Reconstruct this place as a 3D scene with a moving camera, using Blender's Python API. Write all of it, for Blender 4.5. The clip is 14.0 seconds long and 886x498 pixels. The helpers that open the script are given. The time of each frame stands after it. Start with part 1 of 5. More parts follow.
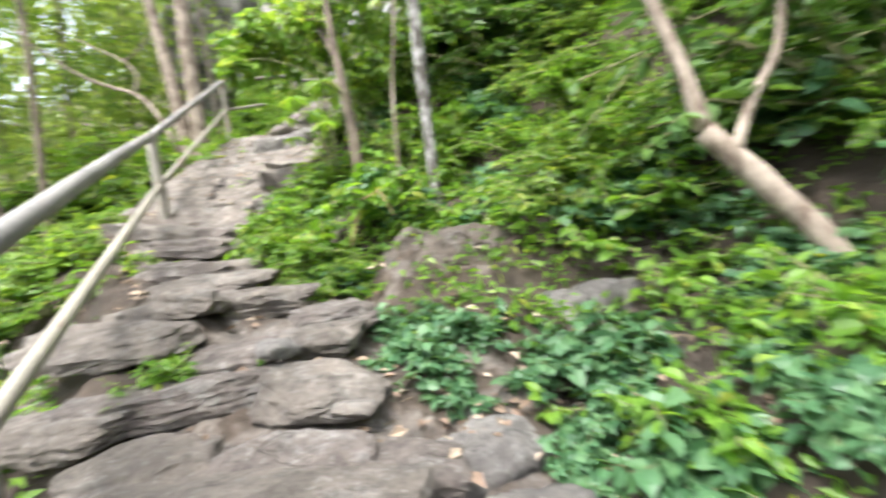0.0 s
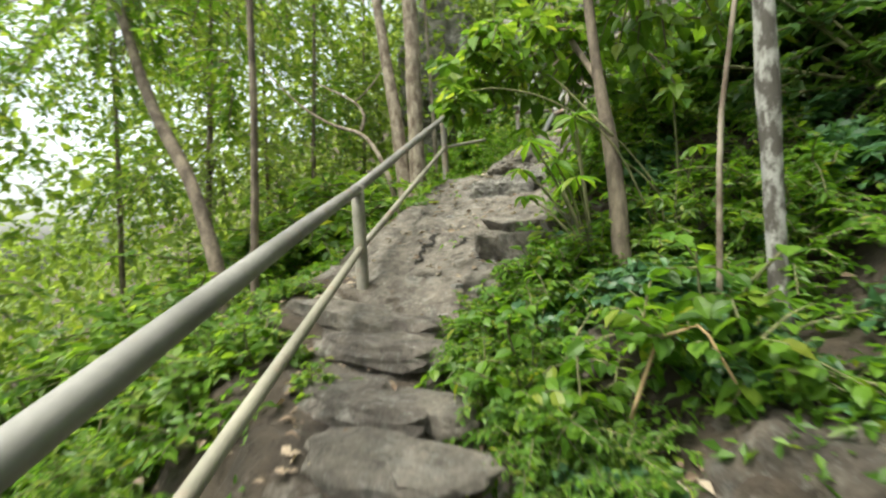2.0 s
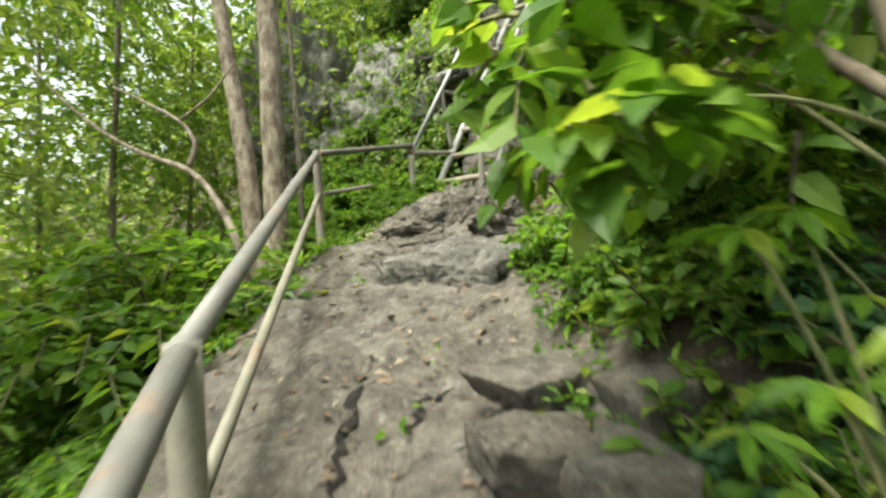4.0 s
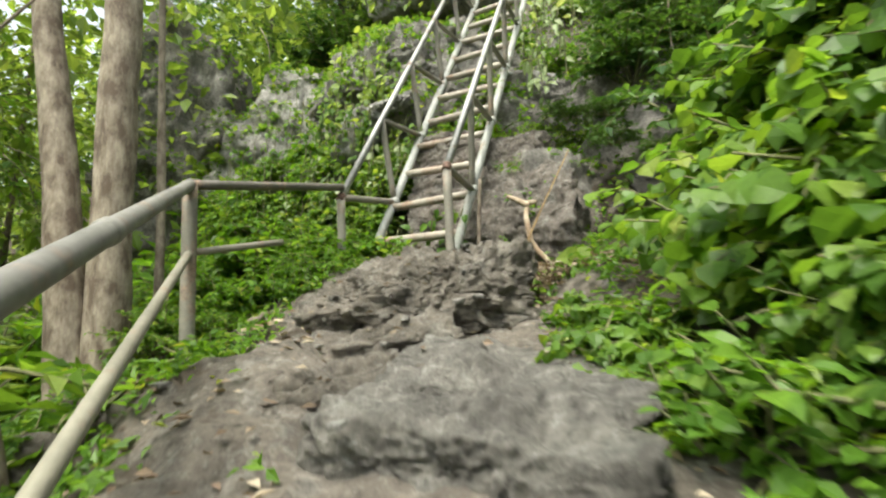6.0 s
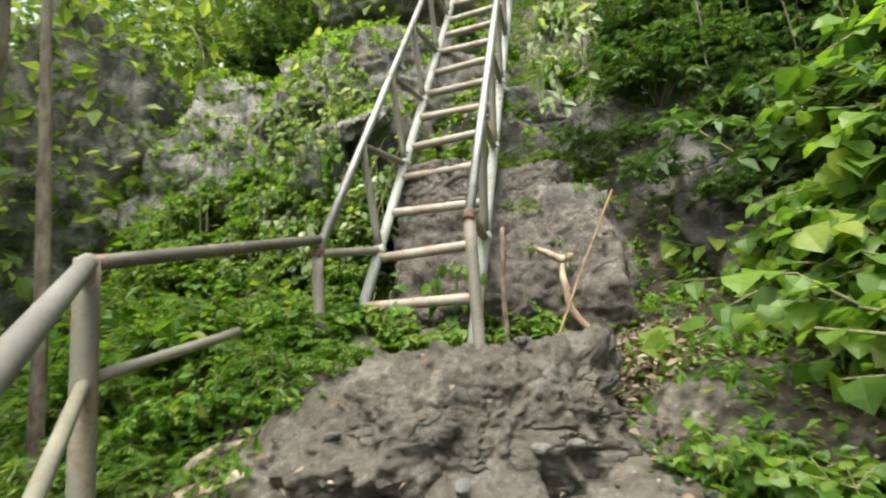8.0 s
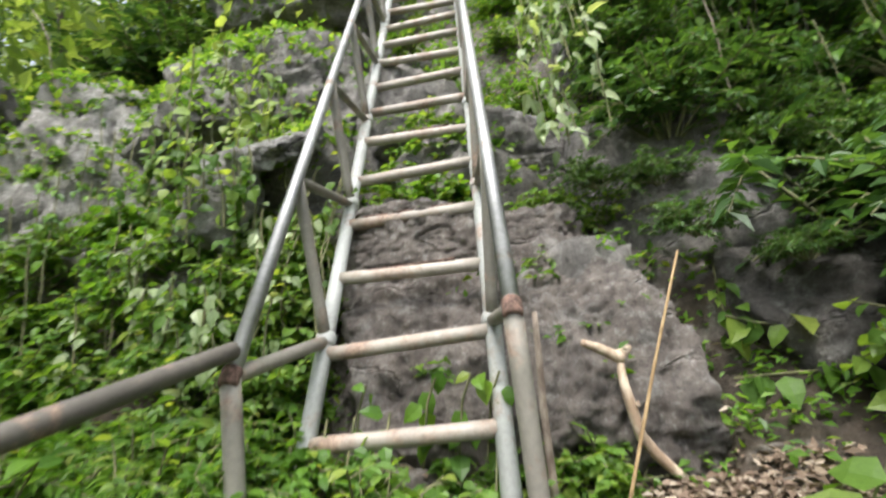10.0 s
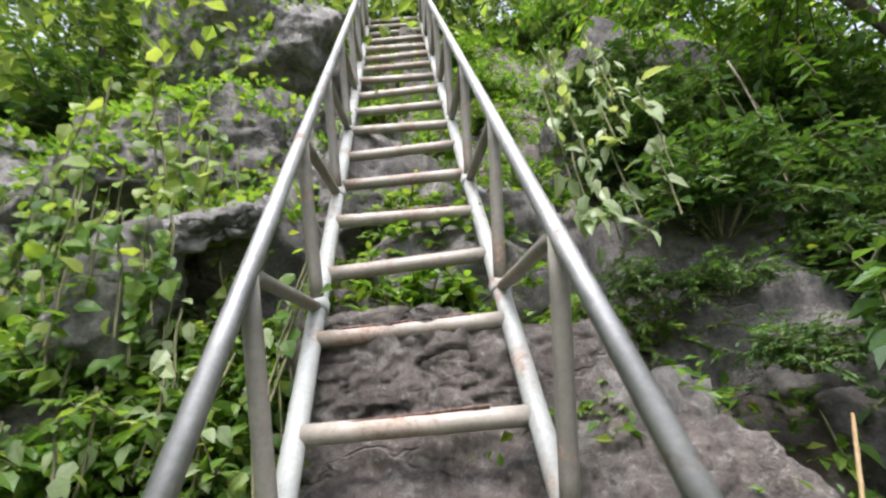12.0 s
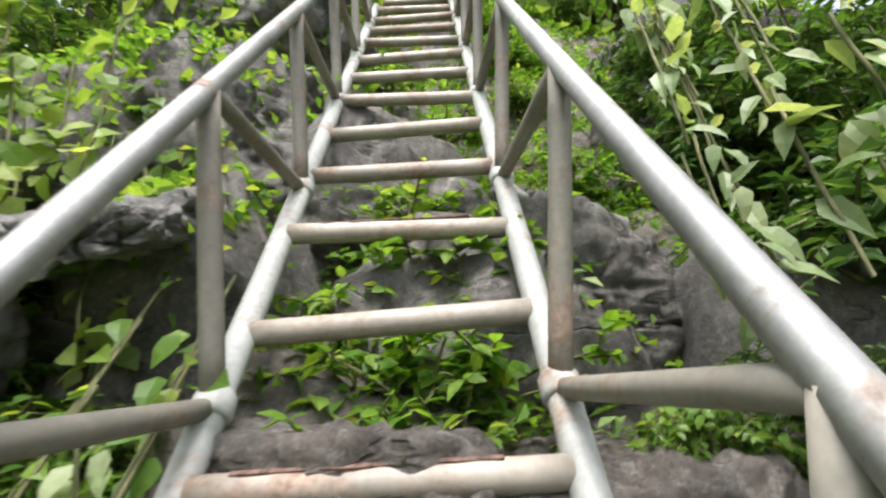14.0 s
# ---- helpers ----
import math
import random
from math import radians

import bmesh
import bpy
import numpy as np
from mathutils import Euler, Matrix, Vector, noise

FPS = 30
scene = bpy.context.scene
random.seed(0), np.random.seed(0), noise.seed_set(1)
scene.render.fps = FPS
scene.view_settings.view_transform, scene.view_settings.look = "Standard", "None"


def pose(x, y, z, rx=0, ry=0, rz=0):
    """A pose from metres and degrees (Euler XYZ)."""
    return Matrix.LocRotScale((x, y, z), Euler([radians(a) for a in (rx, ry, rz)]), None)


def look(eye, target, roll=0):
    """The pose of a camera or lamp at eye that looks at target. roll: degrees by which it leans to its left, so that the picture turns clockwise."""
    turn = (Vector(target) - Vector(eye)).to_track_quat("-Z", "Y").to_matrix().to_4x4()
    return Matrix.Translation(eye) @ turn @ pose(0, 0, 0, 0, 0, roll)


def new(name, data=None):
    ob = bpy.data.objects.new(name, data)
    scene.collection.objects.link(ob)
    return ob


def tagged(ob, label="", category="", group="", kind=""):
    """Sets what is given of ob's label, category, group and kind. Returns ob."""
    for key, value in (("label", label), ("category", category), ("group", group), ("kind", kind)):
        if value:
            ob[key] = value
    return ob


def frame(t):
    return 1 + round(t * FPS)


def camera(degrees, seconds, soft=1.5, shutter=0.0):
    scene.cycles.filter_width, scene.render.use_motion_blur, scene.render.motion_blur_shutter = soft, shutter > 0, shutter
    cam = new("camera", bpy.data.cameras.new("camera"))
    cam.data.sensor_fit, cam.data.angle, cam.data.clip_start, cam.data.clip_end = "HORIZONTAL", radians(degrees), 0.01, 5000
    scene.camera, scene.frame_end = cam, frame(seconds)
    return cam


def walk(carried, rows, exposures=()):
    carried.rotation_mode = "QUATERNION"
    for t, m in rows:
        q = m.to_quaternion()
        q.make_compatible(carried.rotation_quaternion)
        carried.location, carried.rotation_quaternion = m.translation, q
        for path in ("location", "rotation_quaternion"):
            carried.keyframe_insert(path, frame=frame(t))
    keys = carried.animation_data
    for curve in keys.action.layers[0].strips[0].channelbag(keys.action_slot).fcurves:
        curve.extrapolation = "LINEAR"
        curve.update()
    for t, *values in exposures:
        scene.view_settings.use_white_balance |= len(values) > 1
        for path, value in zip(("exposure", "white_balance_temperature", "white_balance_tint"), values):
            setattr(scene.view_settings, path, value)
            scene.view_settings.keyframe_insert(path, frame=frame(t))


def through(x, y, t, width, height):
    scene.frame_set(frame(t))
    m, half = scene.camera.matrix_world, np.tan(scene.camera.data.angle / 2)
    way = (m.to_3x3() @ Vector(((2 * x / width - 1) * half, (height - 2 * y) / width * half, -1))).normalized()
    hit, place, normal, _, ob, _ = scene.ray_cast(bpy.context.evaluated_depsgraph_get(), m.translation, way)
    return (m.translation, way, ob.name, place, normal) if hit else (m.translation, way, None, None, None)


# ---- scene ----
cam = camera(83.9, 14.0, 2.2, 0.6)
PATH = [
    (0, (1.511, 0.927, 1.276), (1.083, 2.865, 1.03), -5.7),
    (0.5, (1.436, 1.119, 1.27), (0.497, 2.871, 1.049), -4.1),
    (1, (1.341, 1.457, 1.391), (0.146, 3.054, 1.245), -1.1),
    (1.5, (1.073, 1.731, 1.54), (-0.118, 3.336, 1.468), -1.9),
    (2, (0.825, 1.995, 1.6), (-0.328, 3.627, 1.522), -3.2),
    (2.5, (0.438, 2.367, 1.757), (-0.445, 4.159, 1.669), -3.3),
    (3, (0.029, 2.668, 1.913), (-0.648, 4.548, 1.831), -3.1),
    (3.5, (-0.295, 3.038, 1.999), (-0.921, 4.937, 1.946), -4.3),
    (4, (-0.538, 3.382, 2.084), (-1.113, 5.298, 2.106), -3.1),
    (4.2, (-0.65, 3.57, 2.135), (-1.144, 5.507, 2.198), -2.7),
    (6.3, (-1.497, 5.176, 2.459), (-1.646, 7.154, 2.711), -2.6),
    (6.5, (-1.563, 5.277, 2.566), (-1.704, 7.256, 2.818), -2.8),
    (7, (-1.708, 5.438, 2.664), (-1.736, 7.423, 2.914), -2.8),
    (7.2, (-1.753, 5.545, 2.716), (-1.768, 7.528, 2.97), -2.8),
    (9.3, (-2.067, 6.662, 3.173), (-1.701, 8.606, 3.468), -7.3),
    (9.5, (-2.077, 6.824, 3.256), (-1.689, 8.764, 3.549), -7.3),
    (10, (-2.225, 7.106, 3.357), (-1.73, 9.011, 3.712), -6.9),
    (10.5, (-2.299, 7.27, 3.472), (-1.572, 9.053, 4.012), -9.0),
    (11, (-2.332, 7.63, 3.551), (-1.6, 9.331, 4.307), -8.9),
    (11.5, (-2.299, 7.831, 3.678), (-1.577, 9.548, 4.405), -7.8),
    (12, (-2.309, 8.015, 3.733), (-1.554, 9.747, 4.388), -6.8),
    (12.5, (-2.116, 8.284, 3.715), (-1.312, 10.005, 4.343), -6.6),
    (13, (-1.955, 8.635, 4.015), (-1.278, 10.403, 4.658), -4.7),
    (13.5, (-1.976, 8.795, 4.17), (-1.342, 10.581, 4.81), -3.8),
    (14, (-1.905, 8.877, 4.23), (-1.215, 10.646, 4.858), -3.3),
]
walk(cam, [(t, look(eye, target, roll)) for t, eye, target, roll in PATH], [(0.0, 2.3, 6200, 13), (0.5, 1.6, 6050, 9), (1.5, 1.48, 6650, 1), (2.7, 1.44, 6750, 0), (4.0, 1.58, 6850, -2), (6.5, 1.54, 6700, 3), (9.5, 1.53, 6450, 7), (10.0, 1.55, 6200, 11), (10.5, 1.6, 5950, 13), (11.0, 1.66, 5900, 22), (11.5, 1.57, 5950, 19), (12.5, 1.5, 6150, 15), (13.2, 1.46, 6300, 13), (14.0, 1.58, 6250, 13)])


# ---- light ----
world = bpy.data.worlds.new("sky")
scene.world = world
world.use_nodes = True
wn = world.node_tree
wn.nodes.clear()
sky = wn.nodes.new("ShaderNodeTexSky")
sky.sky_type, sky.sun_disc = "NISHITA", False
SUN_EL, SUN_ROT = 66.0, 205.0
sky.sun_elevation, sky.sun_rotation = radians(SUN_EL), radians(SUN_ROT)
sky.air_density, sky.dust_density, sky.ozone_density = 1.0, 4.0, 1.0
bg = wn.nodes.new("ShaderNodeBackground")
bg.inputs["Strength"].default_value = 0.15
wo = wn.nodes.new("ShaderNodeOutputWorld")
pale = wn.nodes.new("ShaderNodeHueSaturation")
pale.inputs["Saturation"].default_value = 0.35
wn.links.new(sky.outputs[0], pale.inputs["Color"])
wn.links.new(pale.outputs[0], bg.inputs[0])
wn.links.new(bg.outputs[0], wo.inputs[0])
sun = new("sun", bpy.data.lights.new("sun", "SUN"))
sun.data.energy, sun.data.angle, sun.data.color = 2.2, radians(25), (1.0, 0.95, 0.86)
sun.matrix_world = pose(0, 0, 30, 90 - SUN_EL, 0, 180 - SUN_ROT)


# ---- number helpers ----
def hash3(ix, iy, iz, seed):
    n = (ix * 374761393 + iy * 668265263 + iz * 2147483647 + seed * 1274126177) & 0xFFFFFFFF
    n = ((n ^ (n >> 13)) * 1274126177) & 0xFFFFFFFF
    n = ((n ^ (n >> 16)) * 2246822519) & 0xFFFFFFFF
    return ((n ^ (n >> 15)) & 0xFFFFFF) / float(0xFFFFFF)


def vnoise(p, seed=0):
    """Value noise in -1..1 at the points p (n, 3)."""
    f = np.floor(p)
    i = f.astype(np.int64)
    r = p - f
    r = r * r * (3 - 2 * r)
    out = np.zeros(len(p))
    for dx in (0, 1):
        for dy in (0, 1):
            for dz in (0, 1):
                wgt = (r[:, 0] if dx else 1 - r[:, 0]) * (r[:, 1] if dy else 1 - r[:, 1]) * (r[:, 2] if dz else 1 - r[:, 2])
                out += wgt * hash3(i[:, 0] + dx, i[:, 1] + dy, i[:, 2] + dz, seed)
    return out * 2 - 1


def fbm(p, seed=0, octaves=4, gain=0.5):
    out, amp = np.zeros(len(p)), 1.0
    for k in range(octaves):
        out += amp * vnoise(p * 2 ** k, seed + 17 * k)
        amp *= gain
    return out


def unit(a):
    return a / (np.linalg.norm(a, axis=-1, keepdims=True) + 1e-9)


def mesh_of(name, V, T, smooth=False, mats=(), index=None):
    """A mesh from vertices (n, 3) and triangles (m, 3)."""
    me = bpy.data.meshes.new(name)
    V, T = np.asarray(V, np.float32), np.asarray(T, np.int32)
    me.vertices.add(len(V))
    me.vertices.foreach_set("co", V.ravel())
    me.loops.add(T.size)
    me.loops.foreach_set("vertex_index", T.ravel())
    me.polygons.add(len(T))
    me.polygons.foreach_set("loop_start", np.arange(0, T.size, 3, dtype=np.int32))
    me.polygons.foreach_set("use_smooth", np.full(len(T), smooth))
    for m in mats:
        me.materials.append(m)
    if index is not None:
        me.polygons.foreach_set("material_index", np.asarray(index, np.int32))
    me.update(calc_edges=True)
    return me


def part(name, me, parent=None, label="", m=None):
    ob = new(name, me)
    if parent is not None:
        ob.parent = parent
    if m is not None:
        ob.matrix_basis = m
    if label:
        ob["label"] = label
    return ob


def join(pieces):
    """Several (V, T) as one."""
    Vs, Ts, n = [], [], 0
    for V, T in pieces:
        Vs.append(V)
        Ts.append(np.asarray(T) + n)
        n += len(V)
    return np.concatenate(Vs), np.concatenate(Ts)


def tube(points, radii, sides=8, cap=True, wobble=0.0, seed=0):
    """A round tube along points."""
    P = np.asarray(points, float)
    R = np.broadcast_to(np.asarray(radii, float), (len(P),))
    tan = unit(np.gradient(P, axis=0))
    ref = np.array([0.0, 0, 1]) if abs(tan[0][2]) < 0.9 else np.array([1.0, 0, 0])
    a = unit(np.cross(tan, ref))
    b = np.cross(tan, a)
    ang = np.linspace(0, 2 * np.pi, sides, endpoint=False)
    ring = np.cos(ang)[None, :, None] * a[:, None, :] + np.sin(ang)[None, :, None] * b[:, None, :]
    V = (P[:, None, :] + ring * R[:, None, None]).reshape(-1, 3)
    if wobble:
        V = V + ring.reshape(-1, 3) * (fbm(V * np.array([7, 7, 2.5]), seed, 3) * wobble * np.repeat(R, sides))[:, None]
    T = []
    for k in range(len(P) - 1):
        for s in range(sides):
            q = (k * sides + s, k * sides + (s + 1) % sides, (k + 1) * sides + (s + 1) % sides, (k + 1) * sides + s)
            T += [(q[0], q[1], q[2]), (q[0], q[2], q[3])]
    if cap:
        V = np.concatenate([V, P[:1], P[-1:]])
        n, e = len(V) - 2, (len(P) - 1) * sides
        for s in range(sides):
            T += [(n, (s + 1) % sides, s), (n + 1, e + s, e + (s + 1) % sides)]
    return V, np.array(T)


# ---- materials ----
def material(name):
    m = bpy.data.materials.new(name)
    m.use_nodes = True
    nt = m.node_tree
    return m, nt, nt.nodes["Principled BSDF"]


def node(nt, kind, **inputs):
    n = nt.nodes.new(kind)
    for k, v in inputs.items():
        n.inputs[k.replace("_", " ")].default_value = v
    return n


def ramp(nt, fac, stops):
    r = nt.nodes.new("ShaderNodeValToRGB")
    el = r.color_ramp.elements
    while len(el) < len(stops):
        el.new(0.5)
    for e, (p, c) in zip(el, stops):
        e.position, e.color = p, (*c, 1) if len(c) == 3 else c
    nt.links.new(fac, r.inputs[0])
    return r.outputs[0]


def grey(v):
    return (v, v, v)


def mix(nt, fac, a, b, kind="MIX"):
    n = nt.nodes.new("ShaderNodeMix")
    n.data_type, n.blend_type = "RGBA", kind
    for s, v in ((n.inputs[0], fac), (n.inputs[6], a), (n.inputs[7], b)):
        if isinstance(v, (int, float)):
            s.default_value = v
        elif isinstance(v, tuple):
            s.default_value = (*v, 1)
        else:
            nt.links.new(v, s)
    return n.outputs[2]


def bump(nt, bsdf, height, strength=0.5, distance=0.02):
    b = node(nt, "ShaderNodeBump", Strength=strength, Distance=distance)
    nt.links.new(height, b.inputs["Height"])
    nt.links.new(b.outputs[0], bsdf.inputs["Normal"])


def coords(nt, scale=(1, 1, 1), world_space=True):
    if world_space:
        c = nt.nodes.new("ShaderNodeNewGeometry").outputs["Position"]
    else:
        c = nt.nodes.new("ShaderNodeTexCoord").outputs["Object"]
    mp = nt.nodes.new("ShaderNodeMapping")
    mp.inputs["Scale"].default_value = scale
    nt.links.new(c, mp.inputs[0])
    return mp.outputs[0]


def tex(nt, vec, scale, detail=6, rough=0.6, kind="ShaderNodeTexNoise"):
    n = nt.nodes.new(kind)
    n.inputs["Scale"].default_value = scale
    if kind == "ShaderNodeTexNoise":
        n.inputs["Detail"].default_value, n.inputs["Roughness"].default_value = detail, rough
    nt.links.new(vec, n.inputs["Vector"])
    return n.outputs[0]


def rock_nodes(nt, dark, mid, light, lichen=0.5):
    """Stone colour and relief: blotches, strata, pale lichen spots, fine grain."""
    c = coords(nt)
    strata = tex(nt, coords(nt, (1.3, 1.3, 3.6)), 1.6, 9, 0.7)
    big = tex(nt, c, 1.3, 6, 0.6)
    fine = tex(nt, c, 34, 8, 0.7)
    spot = tex(nt, c, 7, 8, 0.75)
    blotch = tex(nt, c, 2.6, 9, 0.72)
    col = ramp(nt, mix(nt, 0.3, blotch, strata), [(0.32, dark), (0.5, mid), (0.68, light)])
    col = mix(nt, ramp(nt, big, [(0.35, grey(0.0)), (0.65, grey(0.55))]), col, mid)
    col = mix(nt, ramp(nt, spot, [(0.54, grey(0)), (0.62, grey(lichen))]), col, (0.52, 0.51, 0.47))
    dots = tex(nt, c, 26, 6, 0.7)
    col = mix(nt, ramp(nt, dots, [(0.56, grey(0)), (0.64, grey(lichen * 0.9))]), col, (0.62, 0.61, 0.57))
    col = mix(nt, ramp(nt, dots, [(0.33, grey(0.75)), (0.42, grey(0))]), col, dark)
    col = mix(nt, 0.55, col, ramp(nt, fine, [(0.3, grey(0.25)), (0.7, grey(1.0))]), "MULTIPLY")
    vein = tex(nt, coords(nt, (1.0, 1.0, 2.2)), 0.9, 5, 0.55)
    line = ramp(nt, vein, [(0.488, grey(1.0)), (0.497, grey(0.25)), (0.503, grey(0.25)), (0.512, grey(1.0))])
    line = mix(nt, ramp(nt, tex(nt, c, 2.7, 3), [(0.45, grey(1)), (0.55, grey(0))]), line, (1.0, 1.0, 1.0))
    pit = tex(nt, c, 11, 9, 0.82)
    streak = tex(nt, coords(nt, (5.0, 5.0, 0.55)), 1.3, 6, 0.65)
    col = mix(nt, 0.4, col, line, "MULTIPLY")
    col = mix(nt, 0.85, col, ramp(nt, pit, [(0.34, grey(0.25)), (0.48, grey(0.8)), (0.62, grey(1.0)), (0.75, (1.6, 1.6, 1.55))]), "MULTIPLY")
    col = mix(nt, 0.6, col, ramp(nt, streak, [(0.38, grey(0.4)), (0.55, grey(1.0)), (0.7, grey(1.35))]), "MULTIPLY")
    h = mix(nt, 0.45, mix(nt, 0.2, pit, fine), mix(nt, 0.5, blotch, strata))
    h = mix(nt, 0.6, h, line, "MULTIPLY")
    return col, h


def rock_material(name, dark, mid, light, lichen=0.5, rough=0.85):
    m, nt, b = material(name)
    col, h = rock_nodes(nt, dark, mid, light, lichen)
    nt.links.new(col, b.inputs["Base Color"])
    b.inputs["Roughness"].default_value = rough
    bump(nt, b, h, 1.0, 0.12)
    return m


M_ROCK = rock_material("grey_limestone", (0.12, 0.11, 0.097), (0.28, 0.26, 0.235), (0.44, 0.42, 0.38))
M_PATH = rock_material("path_stone", (0.13, 0.11, 0.088), (0.27, 0.235, 0.195), (0.42, 0.38, 0.33), 0.35)
M_WARM = rock_material("pinkish_stone", (0.10, 0.08, 0.068), (0.235, 0.20, 0.172), (0.40, 0.36, 0.32), 0.45)
M_BROWN = rock_material("brown_stone", (0.07, 0.055, 0.042), (0.17, 0.135, 0.105), (0.3, 0.25, 0.2), 0.3)
# Grey limestone darkened: the shade under overhangs is put into its colour.
M_SHADED = rock_material("shaded_grey_stone", (0.06, 0.055, 0.048), (0.16, 0.145, 0.128), (0.28, 0.26, 0.235), 0.35)
M_PALE = rock_material("pale_stone", (0.2, 0.185, 0.165), (0.40, 0.38, 0.35), (0.62, 0.61, 0.58), 0.8)
M_WHITE = rock_material("white_weathered_stone", (0.22, 0.21, 0.19), (0.52, 0.5, 0.47), (0.75, 0.74, 0.71), 0.8)


def ground_material():
    m, nt, b = material("forest_ground")
    rc, rh = rock_nodes(nt, (0.09, 0.075, 0.06), (0.21, 0.18, 0.15), (0.34, 0.30, 0.26), 0.3)
    c = coords(nt)
    n1, n2 = tex(nt, c, 2.0, 8, 0.7), tex(nt, c, 40, 6, 0.7)
    soil = ramp(nt, n1, [(0.3, (0.035, 0.026, 0.018)), (0.52, (0.085, 0.062, 0.042)), (0.75, (0.15, 0.11, 0.075))])
    soil = mix(nt, 0.6, soil, ramp(nt, n2, [(0.3, grey(0.3)), (0.7, grey(1))]), "MULTIPLY")
    at = nt.nodes.new("ShaderNodeAttribute")
    at.attribute_name = "bare_rock"
    f = mix(nt, 1.0, at.outputs["Color"], ramp(nt, tex(nt, c, 5, 6), [(0.35, grey(-0.5)), (0.65, grey(0.5))]), "ADD")
    f = ramp(nt, f, [(0.42, grey(0)), (0.58, grey(1))])
    nt.links.new(mix(nt, f, soil, rc), b.inputs["Base Color"])
    b.inputs["Roughness"].default_value = 0.9
    bump(nt, b, mix(nt, f, n2, rh), 1.0, 0.06)
    return m


M_GROUND = ground_material()
M_SOIL = rock_material("dark_earth", (0.012, 0.01, 0.008), (0.03, 0.023, 0.017), (0.07, 0.055, 0.04), 0.0)


def leaf_material(name, stops, through=0.4, rough=0.42):
    """Leaves: colour varies leaf by leaf; thin, so some light passes."""
    m, nt, b = material(name)
    g = nt.nodes.new("ShaderNodeNewGeometry")
    col = ramp(nt, g.outputs["Random Per Island"], stops)
    vein = tex(nt, coords(nt, world_space=True), 60, 3)
    col = mix(nt, 0.35, col, ramp(nt, vein, [(0.3, grey(0.45)), (0.7, grey(1))]), "MULTIPLY")
    patch = tex(nt, coords(nt), 1.6, 3)
    col = mix(nt, 0.4, col, ramp(nt, patch, [(0.35, grey(0.5)), (0.65, grey(1))]), "MULTIPLY")
    nt.links.new(col, b.inputs["Base Color"])
    b.inputs["Roughness"].default_value = rough
    b.inputs["Specular IOR Level"].default_value = 0.35
    t = nt.nodes.new("ShaderNodeBsdfTranslucent")
    tc = mix(nt, 1.0, col, (1.5, 1.45, 0.6), "MULTIPLY")
    nt.links.new(tc, t.inputs[0])
    s = nt.nodes.new("ShaderNodeMixShader")
    s.inputs[0].default_value = through
    nt.links.new(b.outputs[0], s.inputs[1])
    nt.links.new(t.outputs[0], s.inputs[2])
    nt.links.new(s.outputs[0], nt.nodes["Material Output"].inputs[0])
    return m


M_FRESH = leaf_material("fresh_leaf", [(0.0, (0.075, 0.16, 0.03)), (0.5, (0.14, 0.26, 0.042)), (0.9, (0.22, 0.34, 0.06)), (1.0, (0.32, 0.38, 0.08))], 0.55)
M_MID = leaf_material("green_leaf", [(0.0, (0.065, 0.15, 0.02)), (0.5, (0.12, 0.25, 0.03)), (0.92, (0.18, 0.33, 0.04)), (1.0, (0.28, 0.32, 0.05))], 0.55)
M_DEEP = leaf_material("deep_leaf", [(0.0, (0.04, 0.095, 0.026)), (0.5, (0.075, 0.155, 0.036)), (1.0, (0.12, 0.22, 0.05))], 0.42)
M_BLUE = leaf_material("grey_green_leaf", [(0.0, (0.04, 0.11, 0.045)), (0.5, (0.075, 0.17, 0.075)), (1.0, (0.12, 0.23, 0.1))], 0.4)
M_PALELEAF = leaf_material("pale_leaf", [(0.0, (0.16, 0.23, 0.1)), (0.5, (0.28, 0.36, 0.17)), (1.0, (0.42, 0.48, 0.28))], 0.4)
M_LIMELEAF = leaf_material("lime_leaf", [(0.0, (0.16, 0.26, 0.05)), (0.5, (0.27, 0.38, 0.09)), (1.0, (0.42, 0.5, 0.16))], 0.5)
# Paler leaf: the bright haze over background foliage is put into its colour.
M_HAZELEAF = leaf_material("haze_paled_leaf", [(0.0, (0.13, 0.21, 0.05)), (0.5, (0.21, 0.31, 0.075)), (1.0, (0.33, 0.42, 0.14))], 0.55)
M_DRY = leaf_material("dry_leaf", [(0.0, (0.10, 0.07, 0.045)), (0.4, (0.2, 0.14, 0.10)), (0.75, (0.3, 0.235, 0.17)), (1.0, (0.42, 0.36, 0.28))], 0.1, 0.8)


def bark_material(name, dark, light, scale=9.0, contrast=(0.42, 0.6)):
    m, nt, b = material(name)
    c = coords(nt, (1, 1, 0.45))
    n1, n2 = tex(nt, c, scale, 7, 0.65), tex(nt, coords(nt, (1, 1, 0.2)), 60, 5, 0.7)
    col = ramp(nt, n1, [(contrast[0], dark), (contrast[1], light)])
    col = mix(nt, 0.5, col, ramp(nt, n2, [(0.3, grey(0.4)), (0.7, grey(1))]), "MULTIPLY")
    nt.links.new(col, b.inputs["Base Color"])
    b.inputs["Roughness"].default_value = 0.9
    bump(nt, b, mix(nt, 0.5, n1, n2), 0.6, 0.015)
    return m


